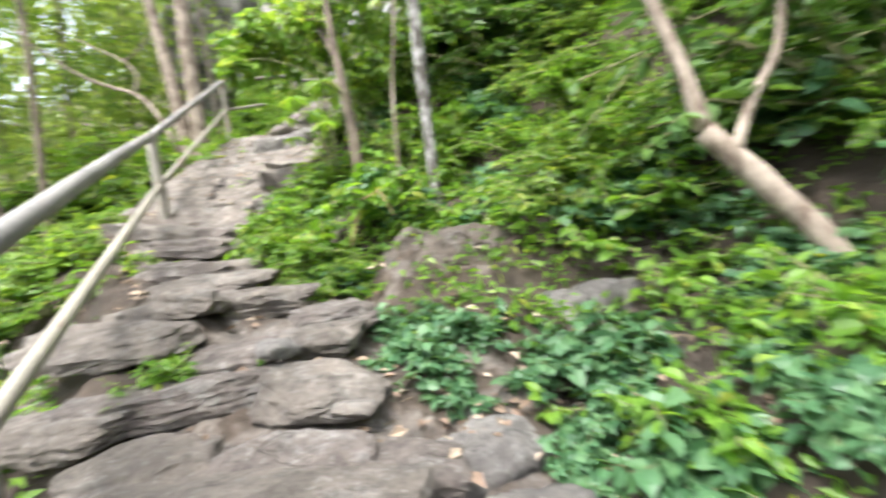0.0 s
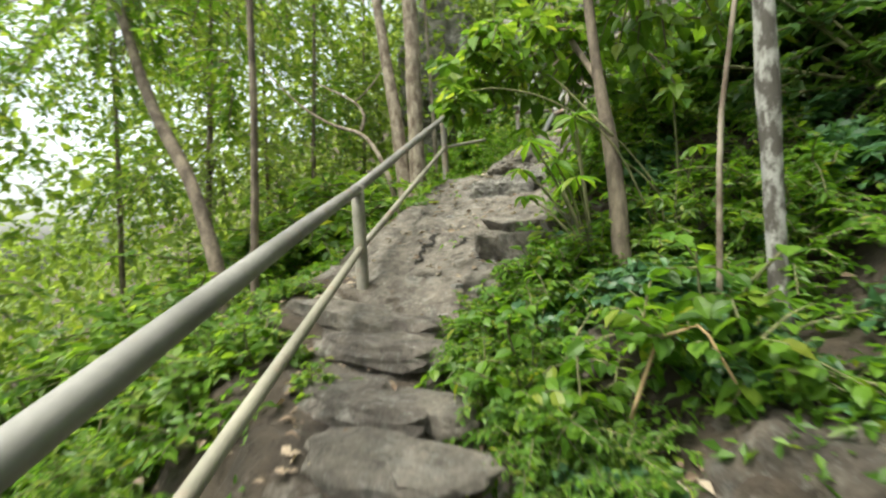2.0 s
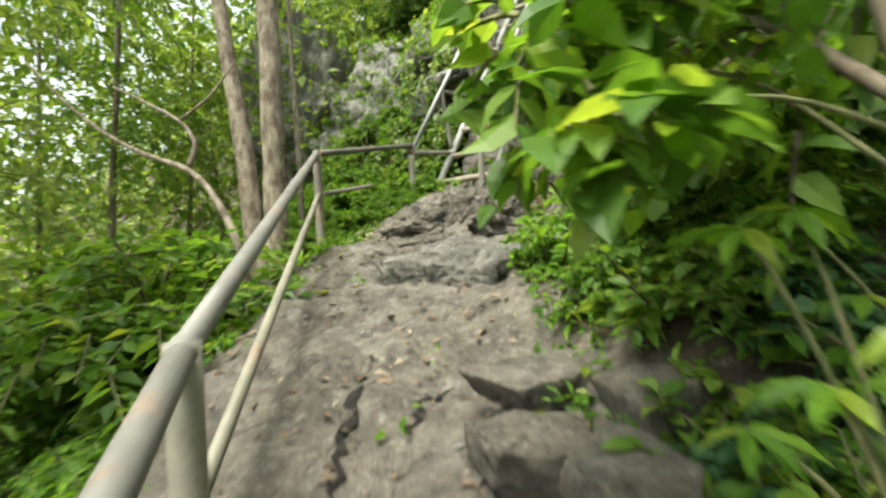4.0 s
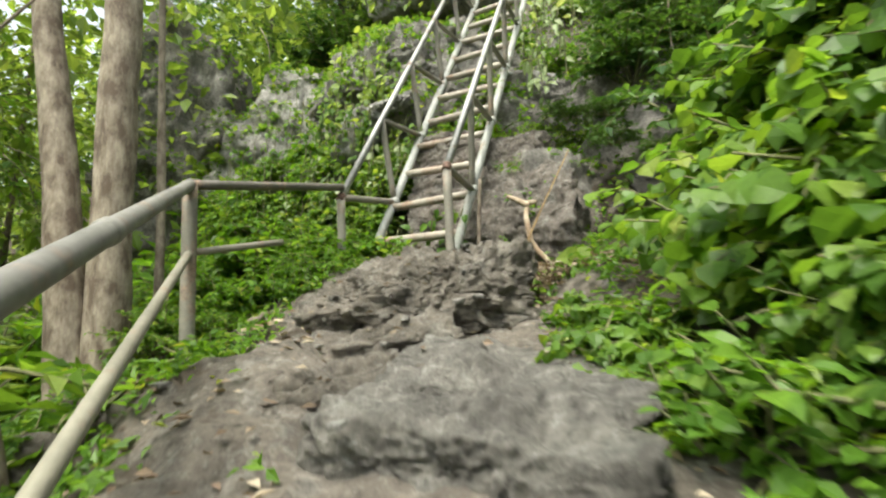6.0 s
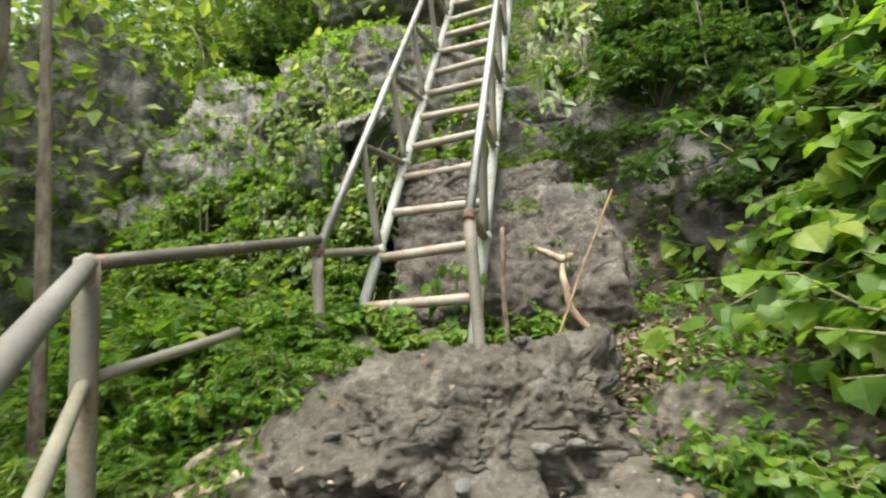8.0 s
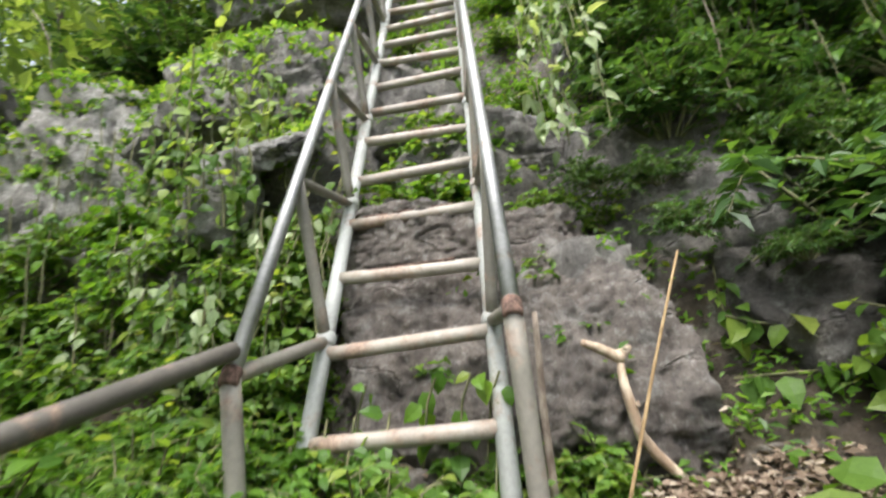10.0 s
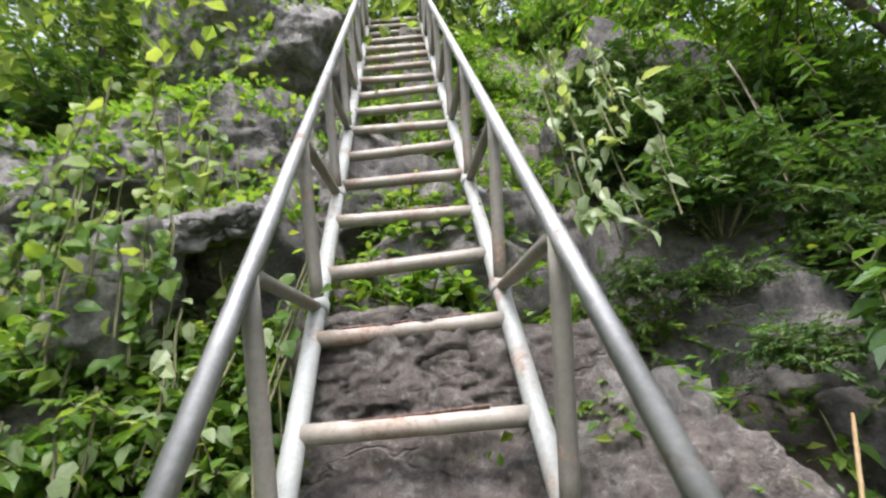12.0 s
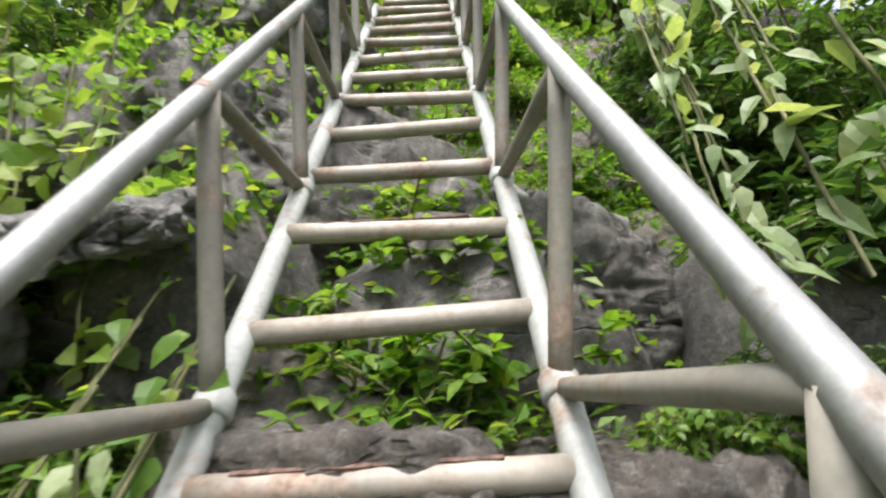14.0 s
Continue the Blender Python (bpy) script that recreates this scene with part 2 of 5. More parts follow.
M_BARK = bark_material("brown_bark", (0.13, 0.095, 0.07), (0.40, 0.34, 0.27), 13.0, (0.4, 0.66))
M_MOTTLED = bark_material("mottled_bark", (0.08, 0.07, 0.06), (0.36, 0.35, 0.33), 16, (0.46, 0.56))
M_SLIM = bark_material("slim_brown_bark", (0.08, 0.06, 0.045), (0.25, 0.2, 0.15), 11.0, (0.4, 0.65))
M_DARKBARK = bark_material("dark_bark", (0.05, 0.04, 0.03), (0.14, 0.11, 0.08))
M_DEADWOOD = bark_material("bare_wood", (0.3, 0.21, 0.14), (0.58, 0.48, 0.36), 12)
M_STEM = bark_material("green_stem", (0.09, 0.10, 0.04), (0.2, 0.19, 0.09), 20)


def pipe_material(name, paint, rust_amount, metal=0.0, rough=0.4):
    """Painted or galvanised pipe with rust blotches and scuffs."""
    m, nt, b = material(name)
    c = coords(nt)
    n1, n2, n3 = tex(nt, c, 5, 8, 0.7), tex(nt, c, 45, 6, 0.7), tex(nt, c, 2.0, 4)
    col = ramp(nt, n3, [(0.3, tuple(v * 0.55 for v in paint)), (0.7, paint)])
    r = ramp(nt, n1, [(0.62 - rust_amount, grey(0)), (0.72 - rust_amount * 0.6, grey(0.85))])
    rust = ramp(nt, n2, [(0.3, (0.14, 0.08, 0.055)), (0.7, (0.36, 0.25, 0.18))])
    col = mix(nt, r, col, rust)
    col = mix(nt, 0.35, col, ramp(nt, n2, [(0.35, grey(0.5)), (0.6, grey(1))]), "MULTIPLY")
    nt.links.new(col, b.inputs["Base Color"])
    b.inputs["Metallic"].default_value = metal
    nt.links.new(ramp(nt, n1, [(0.3, grey(rough)), (0.7, grey(0.8))]), b.inputs["Roughness"])
    bump(nt, b, n2, 0.25, 0.004)
    return m


M_PIPE = pipe_material("grey_painted_pipe", (0.46, 0.47, 0.44), 0.08)
M_RAIL = pipe_material("worn_bright_rail", (0.42, 0.42, 0.41), 0.04, 0.8, 0.38)
M_RUNG = pipe_material("rusty_rung", (0.42, 0.375, 0.315), 0.15)
M_POST = pipe_material("weathered_post", (0.27, 0.25, 0.21), 0.1)
M_RUST = bark_material("flaking_rust", (0.07, 0.04, 0.03), (0.2, 0.12, 0.09), 60)
M_STRAW = bark_material("straw_stick", (0.26, 0.17, 0.08), (0.46, 0.33, 0.17), 15)
M_CREAM = pipe_material("cream_rail", (0.29, 0.27, 0.215), 0.06)
M_DARKRAIL = pipe_material("dark_worn_rail", (0.15, 0.135, 0.115), 0.08, 0.2, 0.4)
M_OLDRAIL = pipe_material("tan_grey_rail", (0.245, 0.235, 0.22), 0.06, 0.15, 0.42)

# ---- ground ----
PY = np.array([-7.3, -1.31, 0.88, 1.71, 2.78, 3.48, 4.13, 5.12, 6.26, 7.32, 8.3, 9.2, 12.0])
PX = np.array([6.5, 2.82, 1.63, 1.12, 0.36, -0.37, -1.03, -1.37, -1.48, -1.58, -1.75, -1.9, -2.0])
PZ = np.array([-2.2, -0.6, 0.1, 0.36, 0.70, 0.93, 1.12, 1.45, 1.84, 2.1, 2.39, 2.7, 2.9])
R0 = np.array([-1.945, 9.189, 2.985])   # middle of the ladder's lowest rung
WV = np.array([0.932, -0.362, 0.0])     # along a rung
HV = np.array([0.362, 0.932, 0.0])      # level, up the ladder
RISE, RUN = 0.372, 0.270                # per rung


def ladder_point(w, k, dz=0.0):
    """A point beside the ladder: w along the rung, k rungs up."""
    return R0 + WV * w + HV * RUN * k + np.array([0, 0, RISE * k + dz])


def smooth_step(a, b, x):
    t = np.clip((x - a) / (b - a), 0, 1)
    return t * t * (3 - 2 * t)


def terrain(x, y, detail=True):
    """Height of the ground, and how bare its rock is."""
    x, y = np.asarray(x, float), np.asarray(y, float)
    d = (x - np.interp(y, PY, PX)) * 0.86
    m = -0.1 - 0.9 * (1 - smooth_step(3.8, 5.0, y))   # how far the path runs sideways
    g = np.interp(y + m / (1 + m * m) * np.clip(x - np.interp(y, PY, PX), -2, 2.5), PY, PZ)
    right = np.clip(d - 0.6, 0, None) * (1 - 0.75 * smooth_step(7.6, 9.2, y)) * (0.75 + 0.25 * smooth_step(4.5, 6.0, y))
    left = np.clip(-d - 0.75 - 0.65 * smooth_step(5.6, 7.4, y), 0, None)
    h = g + 0.55 * right + 0.35 * np.clip(right - 2.5, 0, None) - 0.7 * np.clip(left, 0, 4) - 0.25 * np.clip(left - 4, 0, 60)
    v = (x - R0[0]) * HV[0] + (y - R0[1]) * HV[1]
    w = (x - R0[0]) * WV[0] + (y - R0[1]) * WV[1]
    P = np.stack([x.ravel(), y.ravel(), np.zeros(x.size)], 1)
    vv = v + 0.28 * fbm(P * 0.9, 5, 3).reshape(x.shape) * smooth_step(0.3, 1.5, np.abs(w) + v * 0.3)
    vv = vv - 0.25 * np.clip(np.abs(w) - 2.5, 0, 6) - 0.35 * np.clip(-w - 4.5, 0, 8)
    cliff = 1.95 + 1.378 * np.clip(vv, -2, 5.2) + 0.55 * np.clip(vv - 5.2, 0, 40)
    k = 0.25
    h2 = np.maximum(h, cliff) + k * np.exp(-np.abs(h - cliff) / k) * 0.3
    h = np.where(v > -0.6, h2, h)
    h = np.clip(h, -28, 45)
    near = np.exp(-(d / 0.7) ** 2)
    if detail:
        n = fbm(P * 1.3, 2, 5).reshape(x.shape)
        h = h + n * (0.06 + 0.13 * (1 - near)) * (1 + np.clip(np.hypot(x, y - 5) - 15, 0, 60) * 0.08)
        g = fbm(P * np.array([2.2, 3.4, 1]), 13, 3).reshape(x.shape)
        h = h + 0.025 * fbm(P * 6, 3, 3).reshape(x.shape) + 0.05 * np.round(g * 4) / 4
    bare = np.clip((0.3 + 0.4 * smooth_step(4.1, 4.7, y)) * near + smooth_step(0.5, 1.2, v) * 0.3 * (v > 0) * (np.abs(w) < 5) + 0.45 * smooth_step(4.2, 5.0, y) * near, 0, 1)
    return h, bare


def zat(x, y):
    return float(terrain(np.array([x]), np.array([y]))[0][0])


def stretch(lo, hi, step, far):
    mid = np.arange(lo, hi, step)
    out = [step]
    while sum(out) < far:
        out.append(out[-1] * 1.16)
    c = np.cumsum(out)
    return np.concatenate([lo - c[::-1], mid, mid[-1] + c])


def build_ground():
    xs, ys = stretch(-4.5, 4.0, 0.055, 400), stretch(-1.0, 13.5, 0.055, 400)
    X, Y = np.meshgrid(xs, ys, indexing="ij")
    Z, bare = terrain(X, Y)
    V = np.stack([X.ravel(), Y.ravel(), Z.ravel()], 1)
    nx, ny = X.shape
    i = (np.arange(nx - 1)[:, None] * ny + np.arange(ny - 1)[None, :]).ravel()
    T = np.concatenate([np.stack([i, i + ny, i + ny + 1], 1), np.stack([i, i + ny + 1, i + 1], 1)])
    me = mesh_of("ground", V, T, True, [M_GROUND])
    at = me.attributes.new("bare_rock", "FLOAT", "POINT")
    at.data.foreach_set("value", bare.ravel().astype(np.float32))
    tagged(new("ground", me), "steep forest hillside of soil, leaf litter and bare rock", "ground", kind="structure")


build_ground()

# ---- rocks ----
ROCK_TOPS = []


def ico(sub):
    bm = bmesh.new()
    bmesh.ops.create_icosphere(bm, subdivisions=sub, radius=1)
    V = np.array([v.co[:] for v in bm.verts])
    T = np.array([[v.index for v in f.verts] for f in bm.faces])
    bm.free()
    return unit(V), T


ICO = {s: ico(s) for s in (2, 3, 4, 5, 6, 7)}


def rock_shape(half, seed, sub=4, cuts=9, rough=0.06, layers=0.0, planes=(), cracks=1.0):
    """A broken block: a rounded box cut by planes, with layers and fine relief."""
    rng = np.random.RandomState(seed)
    D, T = ICO[sub]
    r = np.full(len(D), 9.0)
    normals = [np.array(n, float) for n in ((1, 0, 0), (-1, 0, 0), (0, 1, 0), (0, -1, 0), (0, 0, 1), (0, 0, -1))]
    dist = [rng.uniform(0.85, 1.0) for _ in range(6)]
    for _ in range(cuts):
        normals.append(unit(rng.normal(size=3)))
        dist.append(rng.uniform(0.86, 1.15))
    for n, c in planes:
        normals.append(np.array(n, float))
        dist.append(c)
    for n, c in zip(normals, dist):
        n = unit(n + rng.normal(size=3) * 0.12)
        q = D @ n
        r = np.where(q > 0.05, np.minimum(r, c / np.maximum(q, 0.05)), r)
    V = D * r[:, None] * np.asarray(half)
    size = float(np.mean(half))
    f = 0.35 * fbm(V / size * 1.4 + seed, seed, 2) + 0.75 * fbm(V / size * 3.4 + seed, seed + 9, 5, 0.62)
    V = V + D * (f * rough * size)[:, None] * np.array([1, 1, 0.8])
    g = fbm(V / size * np.array([2.2, 2.2, 3.2]) + 7.3 * seed, seed + 5, 3, 0.6)
    V = V + D * (np.round(g * 3.5) / 3.5 * rough * 0.9 * size)[:, None]
    if sub >= 6:
        c = np.abs(fbm(V * np.array([1.5, 1.5, 2.6]) + 3.1 * seed, seed + 21, 3, 0.6))
        q = np.abs(fbm(V * np.array([3.4, 3.4, 5.0]) + 1.7 * seed, seed + 31, 3, 0.6))
        V = V - D * cracks * (0.04 * np.exp(-(c / 0.03) ** 2) + 0.022 * np.exp(-(q / 0.04) ** 2))[:, None]
        V = V + D * (0.022 * fbm(V * 9.0, seed + 41, 3, 0.6))[:, None]
    if layers:
        step = np.floor((V[:, 2] / half[2]) * 4 + fbm(V * 2.0, seed + 3, 2))
        V[:, :2] *= (1 + layers * np.sin(step * 2.4))[:, None]
    return V, T


def rock(name, label, centre, half, turn=(0, 0, 0), seed=1, mat=None, sub=4, cuts=14, rough=0.06, layers=0.0, parent=None, keep=True, planes=(), cracks=1.0):
    V, T = rock_shape(half, seed, sub, cuts, rough, layers, planes, cracks)
    ob = new(name, mesh_of(name, V, T, True, [mat or M_ROCK]))
    ob.matrix_basis = pose(*centre, *turn)
    if parent is not None:
        ob.parent = parent
    else:
        tagged(ob, label, "rock")
    if keep:
        A = np.array(ob.matrix_basis)
        W = V @ A[:3, :3].T + A[:3, 3]
        ROCK_TOPS.append((W, T))
    return ob


YAW = math.degrees(math.atan2(WV[1], WV[0]))
rock("boulder", "large grey wedge-shaped boulder under the ladder", (-1.2, 10.08, 3.2), (1.06, 0.62, 0.97), (-36, 0, YAW), 11, M_WARM, sub=7, cuts=2, rough=0.075, layers=0.01, planes=[((0.85, 0, 0.53), 0.8), ((0.3, -0.6, 0.75), 1.05)])
rock("boulder", "blocky grey boulder on the ledge beside the ladder", (-0.42, 10.72, 4.62), (0.44, 0.38, 0.34), (-8, 6, -25), 12, sub=6, cuts=5, rough=0.06, layers=0.01)
rock("boulder", "rounded dark boulder beside the ledge", (0.35, 10.6, 4.55), (0.4, 0.35, 0.3), (0, 5, 20), 31, M_SHADED, rough=0.09)
rock("boulder", "dark grey boulder half covered by leaves", (0.8, 9.6, 3.2), (0.8, 0.6, 0.75), (-20, 4, -15), 13, M_SHADED, sub=6, rough=0.09)
rock("boulder", "pale weathered boulder high on the slope", (-2.3, 13.75, 8.5), (1.25, 0.8, 0.78), (-8, 0, -25), 14, M_PALE, 6, rough=0.09)
rock("boulder", "grey rock hung with climbing vines", (-2.75, 12.45, 6.1), (1.25, 0.6, 1.0), (-34, 0, -20), 15, sub=6, rough=0.1)
rock("boulder", "overhanging rock with a white weathered top", (-2.45, 10.72, 4.86), (0.36, 0.34, 0.085), (32, -13, -12), 16, M_WHITE, 6, cuts=8, rough=0.12, keep=False)
rock("boulder", "dark rock in the hollow under the overhang", (-2.25, 11.1, 4.4), (0.35, 0.22, 0.4), (-20, 0, -15), 45, sub=5, rough=0.1, keep=False)
rock("boulder", "weathered grey rock beside the hollow", (-2.84, 10.66, 4.42), (0.24, 0.25, 0.36), (-10, 6, -20), 46, M_PALE, 5, rough=0.1, keep=False)
rock("boulder", "pale speckled boulder top behind the lower rungs", (-1.6, 10.14, 3.92), (0.5, 0.26, 0.29), (-6, 2, YAW), 47, M_WARM, 6, cuts=6, rough=0.06, layers=0.015, keep=False)
rock("boulder", "rough speckled rock beside the ladder", (-0.86, 9.98, 3.86), (0.32, 0.24, 0.22), (-8, 8, YAW), 48, M_WARM, 6, cuts=8, rough=0.09, keep=False)
rock("boulder", "grey block beneath the overhanging rock", (-3.0, 11.15, 3.9), (0.6, 0.5, 0.45), (-12, 0, -10), 32, sub=5, rough=0.1)
rock("cliff_rock", "tall streaked grey cliff face with vines", (-4.5, 12.6, 4.9), (1.1, 0.7, 1.5), (-8, 0, -10), 17, M_PALE, 6, rough=0.1, layers=0.03)
rock("cliff_rock", "dark layered cliff face in the shade", (-6.4, 12.8, 5.4), (1.2, 0.8, 2.2), (-6, 0, 10), 18, sub=6, rough=0.1, layers=0.04)
rock("boulder", "grey rock face behind the ladder", (-0.75, 12.6, 6.0), (0.9, 0.7, 0.85), (-25, 0, -20), 19, sub=5, rough=0.1)
rock("boulder", "grey rock between the ladder rungs", (-1.3, 11.7, 5.35), (0.55, 0.5, 0.4), (-20, 0, 10), 34, sub=5, rough=0.1)
rock("boulder", "grey upright rock beside the top of the ladder", (0.25, 13.6, 7.6), (0.75, 0.8, 1.5), (-15, 0, -20), 20, sub=5, rough=0.1)
# Rocks of the hollow and walls use the stone with shade in its colour.
rock("cliff_rock", "dark overhanging rock wall with hanging leaves", (1.55, 11.35, 5.1), (1.5, 0.8, 0.85), (-6, 0, -20), 21, M_SHADED, sub=6, rough=0.1, layers=0.03)
rock("boulder", "dark layered rock in the hollow", (0.5, 10.2, 4.15), (0.5, 0.35, 0.2), (-10, 4, -15), 61, M_SHADED, 6, rough=0.08, layers=0.03)
rock("boulder", "dark layered rock in the hollow", (1.45, 10.05, 4.2), (0.5, 0.35, 0.24), (-6, -5, -25), 62, M_SHADED, 6, rough=0.08, layers=0.03)
rock("boulder", "dark rock jutting over the hollow", (1.0, 10.35, 4.8), (0.55, 0.45, 0.22), (8, 3, -20), 63, M_SHADED, 6, rough=0.09, layers=0.03)
rock("cliff_rock", "dark rock wall above the bushes", (2.6, 12.0, 7.0), (1.6, 1.0, 1.4), (-15, 0, -20), 22, M_SHADED, sub=5, rough=0.1)
rock("cliff_rock", "dark shaded rock overhang behind the bushes", (1.833, 6.93, 3.037), (1.3, 0.8, 1.0), (-10, 0, -35), 35, M_SHADED, sub=5, rough=0.1)
rock("cliff_rock", "dark shaded rock in the hillside", (3.498, 5.688, 2.784), (1.2, 0.8, 0.9), (0, 0, -30), 36, M_SHADED, sub=5, rough=0.1)
rock("boulder", "brownish boulder among low leaves", (1.0, 3.5, 0.66), (0.4, 0.33, 0.46), (0, 12, 20), 23, M_BROWN, 5, rough=0.09)
rock("boulder", "grey boulder in the bushes", (1.62, 3.15, 0.5), (0.26, 0.24, 0.3), (5, 0, 40), 24, sub=5, rough=0.1)
rock("boulder", "low grey boulder beside the path", (1.3, 2.3, 0.43), (0.17, 0.13, 0.12), (5, 8, 30), 37, rough=0.1)
rock("boulder", "low rounded boulder at the path edge", (1.42, 2.02, 0.34), (0.22, 0.18, 0.17), (-5, 8, 70), 38, rough=0.1)
rock("boulder", "pale stone block under the leaves", (2.168, 3.312, 0.506), (0.16, 0.12, 0.12), (-5, 8, 70), 39, M_PALE, rough=0.1)
rock("rock_slab", "big smooth brown-grey bedrock slab with cracks", (-1.7, 5.42, 1.08), (0.98, 1.5, 0.42), (13, 0, 12), 25, M_PATH, 7, 8, 0.055, cracks=0.3)
rock("rock_slab", "broken grey ledge at the side of the slab", (-0.675, 4.94, 1.13), (0.46, 0.55, 0.3), (10, 8, -20), 40, M_PATH, 6, 8, 0.07, 0.01, cracks=0.4)
rock("rock_slab", "layered grey bedrock ledge across the path", (-1.78, 8.13, 2.40), (0.8, 0.44, 0.32), (8, -4, 6), 26, M_PATH, 7, 16, 0.12, 0.012, planes=[((-0.62, -0.3, 0.72), 0.72), ((0.1, -0.72, 0.68), 0.8), ((0.75, -0.6, 0.2), 0.85)])
rock("rock_slab", "weathered grey rock sheet with ripples", (-2.35, 7.1, 1.88), (0.75, 0.6, 0.22), (12, -8, 20), 27, M_PATH, 7, 8, 0.15, 0.025, cracks=1.9)
rock("rock_slab", "broken rock lip below the ledge", (-2.05, 7.6, 2.1), (0.5, 0.22, 0.17), (14, -6, 10), 41, M_PATH, 6, 10, 0.14, 0.04)
rock("rock_slab", "pale flat rock sheet on the path", (-1.42, 6.95, 1.93), (0.48, 0.68, 0.22), (12, 4, -15), 28, M_ROCK, 7, 8, 0.085)
rock("rock_slab", "broken angular block at the edge of the slab", (-0.729, 4.868, 1.463), (0.2, 0.15, 0.1), (6, 10, 25), 51, M_PATH, 5, 4, 0.05, keep=False)
rock("rock_slab", "broken angular block at the edge of the slab", (-0.461, 4.778, 1.456), (0.17, 0.2, 0.11), (-4, 6, -20), 52, M_PATH, 5, 4, 0.05, keep=False)
rock("rock_slab", "broken flat block beside the slab", (-0.726, 5.234, 1.585), (0.2, 0.12, 0.08), (8, -4, 40), 53, M_PATH, 5, 4, 0.05, keep=False)
rock("rock_slab", "broken flat block beside the slab", (-0.386, 5.075, 1.577), (0.15, 0.12, 0.1), (8, 6, -50), 54, M_PATH, 5, 4, 0.05, keep=False)
rock("boulder", "low grey boulder among the leaves", (1.639, 2.178, 0.136), (0.2, 0.16, 0.15), (4, 8, 30), 55, sub=5, rough=0.09, keep=False)
rock("boulder", "low grey boulder among the leaves", (1.878, 2.475, 0.296), (0.2, 0.15, 0.17), (4, -8, 75), 56, sub=5, rough=0.09, keep=False)


def surface(x, y):
    """The highest rock surface near a spot."""
    best = -9
    for W, T in ROCK_TOPS:
        k = np.hypot(W[:, 0] - x, W[:, 1] - y) < 0.06
        if k.any():
            best = max(best, float(np.percentile(W[k, 2], 85)))
    return best


CRACKS = [[(-1.492, 5.338), (-1.407, 4.967), (-1.325, 4.697)], [(-1.144, 5.366), (-1.196, 5.234), (-1.179, 4.985)], [(-0.737, 5.253), (-0.829, 5.102), (-0.913, 5.039), (-0.895, 4.823)]]
slab = bpy.data.objects["rock_slab"]
for line in CRACKS:
    q = np.array([(np.interp(t, np.arange(len(line)), [p[0] for p in line]), np.interp(t, np.arange(len(line)), [p[1] for p in line])) for t in np.linspace(0, len(line) - 1, 14)])
    q = q + np.random.RandomState(len(line)).normal(size=q.shape) * 0.014
    d = unit(np.gradient(q, axis=0))
    half = 0.024 * np.sin(np.linspace(0.15, np.pi - 0.1, 14)) ** 0.7 * np.random.RandomState(3).uniform(0.6, 1.2, 14)
    side = np.stack([-d[:, 1], d[:, 0]], 1) * half[:, None]
    V = [(*(p + k * o), max(surface(*(p + k * o)), zat(*(p + k * o))) + (0.006 if k else 0.012)) for p, o in zip(q, side) for k in (-1, 0, 1)]
    T = [t for i in range(13) for j in (0, 1) for t in ((i * 3 + j, i * 3 + j + 1, i * 3 + j + 4), (i * 3 + j, i * 3 + j + 4, i * 3 + j + 3))]
    ob = part("crack", mesh_of("crack", V, T, False, [M_SOIL]), slab, "dark earth-filled crack")
    ob.matrix_parent_inverse = slab.matrix_basis.inverted()
rng_r = np.random.RandomState(77)
for k in range(26):
    w, q = rng_r.uniform(-4.5, 4.0), rng_r.uniform(2.5, 17)
    if -0.55 < w < 0.55 and q < 5:
        continue
    p = ladder_point(w, q, -1.0 - 0.1 * abs(w))
    r = rng_r.uniform(0.3, 0.75)
    rock("boulder", "grey weathered rock jutting from the cliff", p, (r, r * 0.8, r * 0.75), (rng_r.uniform(-35, 0), rng_r.uniform(-10, 10), rng_r.uniform(-50, 20)), 200 + k, sub=4, rough=0.1)

# path stones
path = tagged(new("stone_path"), "uneven path of flat grey-brown stones and rock steps", "path", kind="structure")
rng_p = np.random.RandomState(5)
STONES = []
for k in range(10):
    V, T = rock_shape((0.2 + 0.012 * k, 0.115, 0.055), 300 + k, 3, 14, 0.05, 0.03)
    STONES.append(mesh_of("stone", V, T, False, [M_PATH if k % 4 else M_WARM]))
y = -0.2
while y < 4.2:
    for off in ((-0.5, 0.05, 0.5) if y < 2.0 else (-0.3, 0.12)):
        o = off + rng_p.uniform(-0.12, 0.12)
        yy = y + rng_p.uniform(-0.07, 0.07) + o * 0.3
        if 1.95 < yy < 2.95:
            continue
        x = float(np.interp(yy, PY, PX)) + o * (1.0 if y < 2.9 else 0.6) - (0.0 if y < 2.9 else 0.1)
        sc = rng_p.uniform(0.85, 1.35) * (1.5 if y < 2.0 else 1.05)
        ob = part("stone", STONES[rng_p.randint(10)], path)
        ob.matrix_basis = pose(x, yy, zat(x, yy) + rng_p.uniform(-0.02, 0.02), rng_p.uniform(-9, 5), rng_p.uniform(-7, 7), rng_p.uniform(-25, 35)) @ Matrix.Diagonal((sc, sc, sc * rng_p.uniform(0.8, 1.4), 1))
    y += 0.235
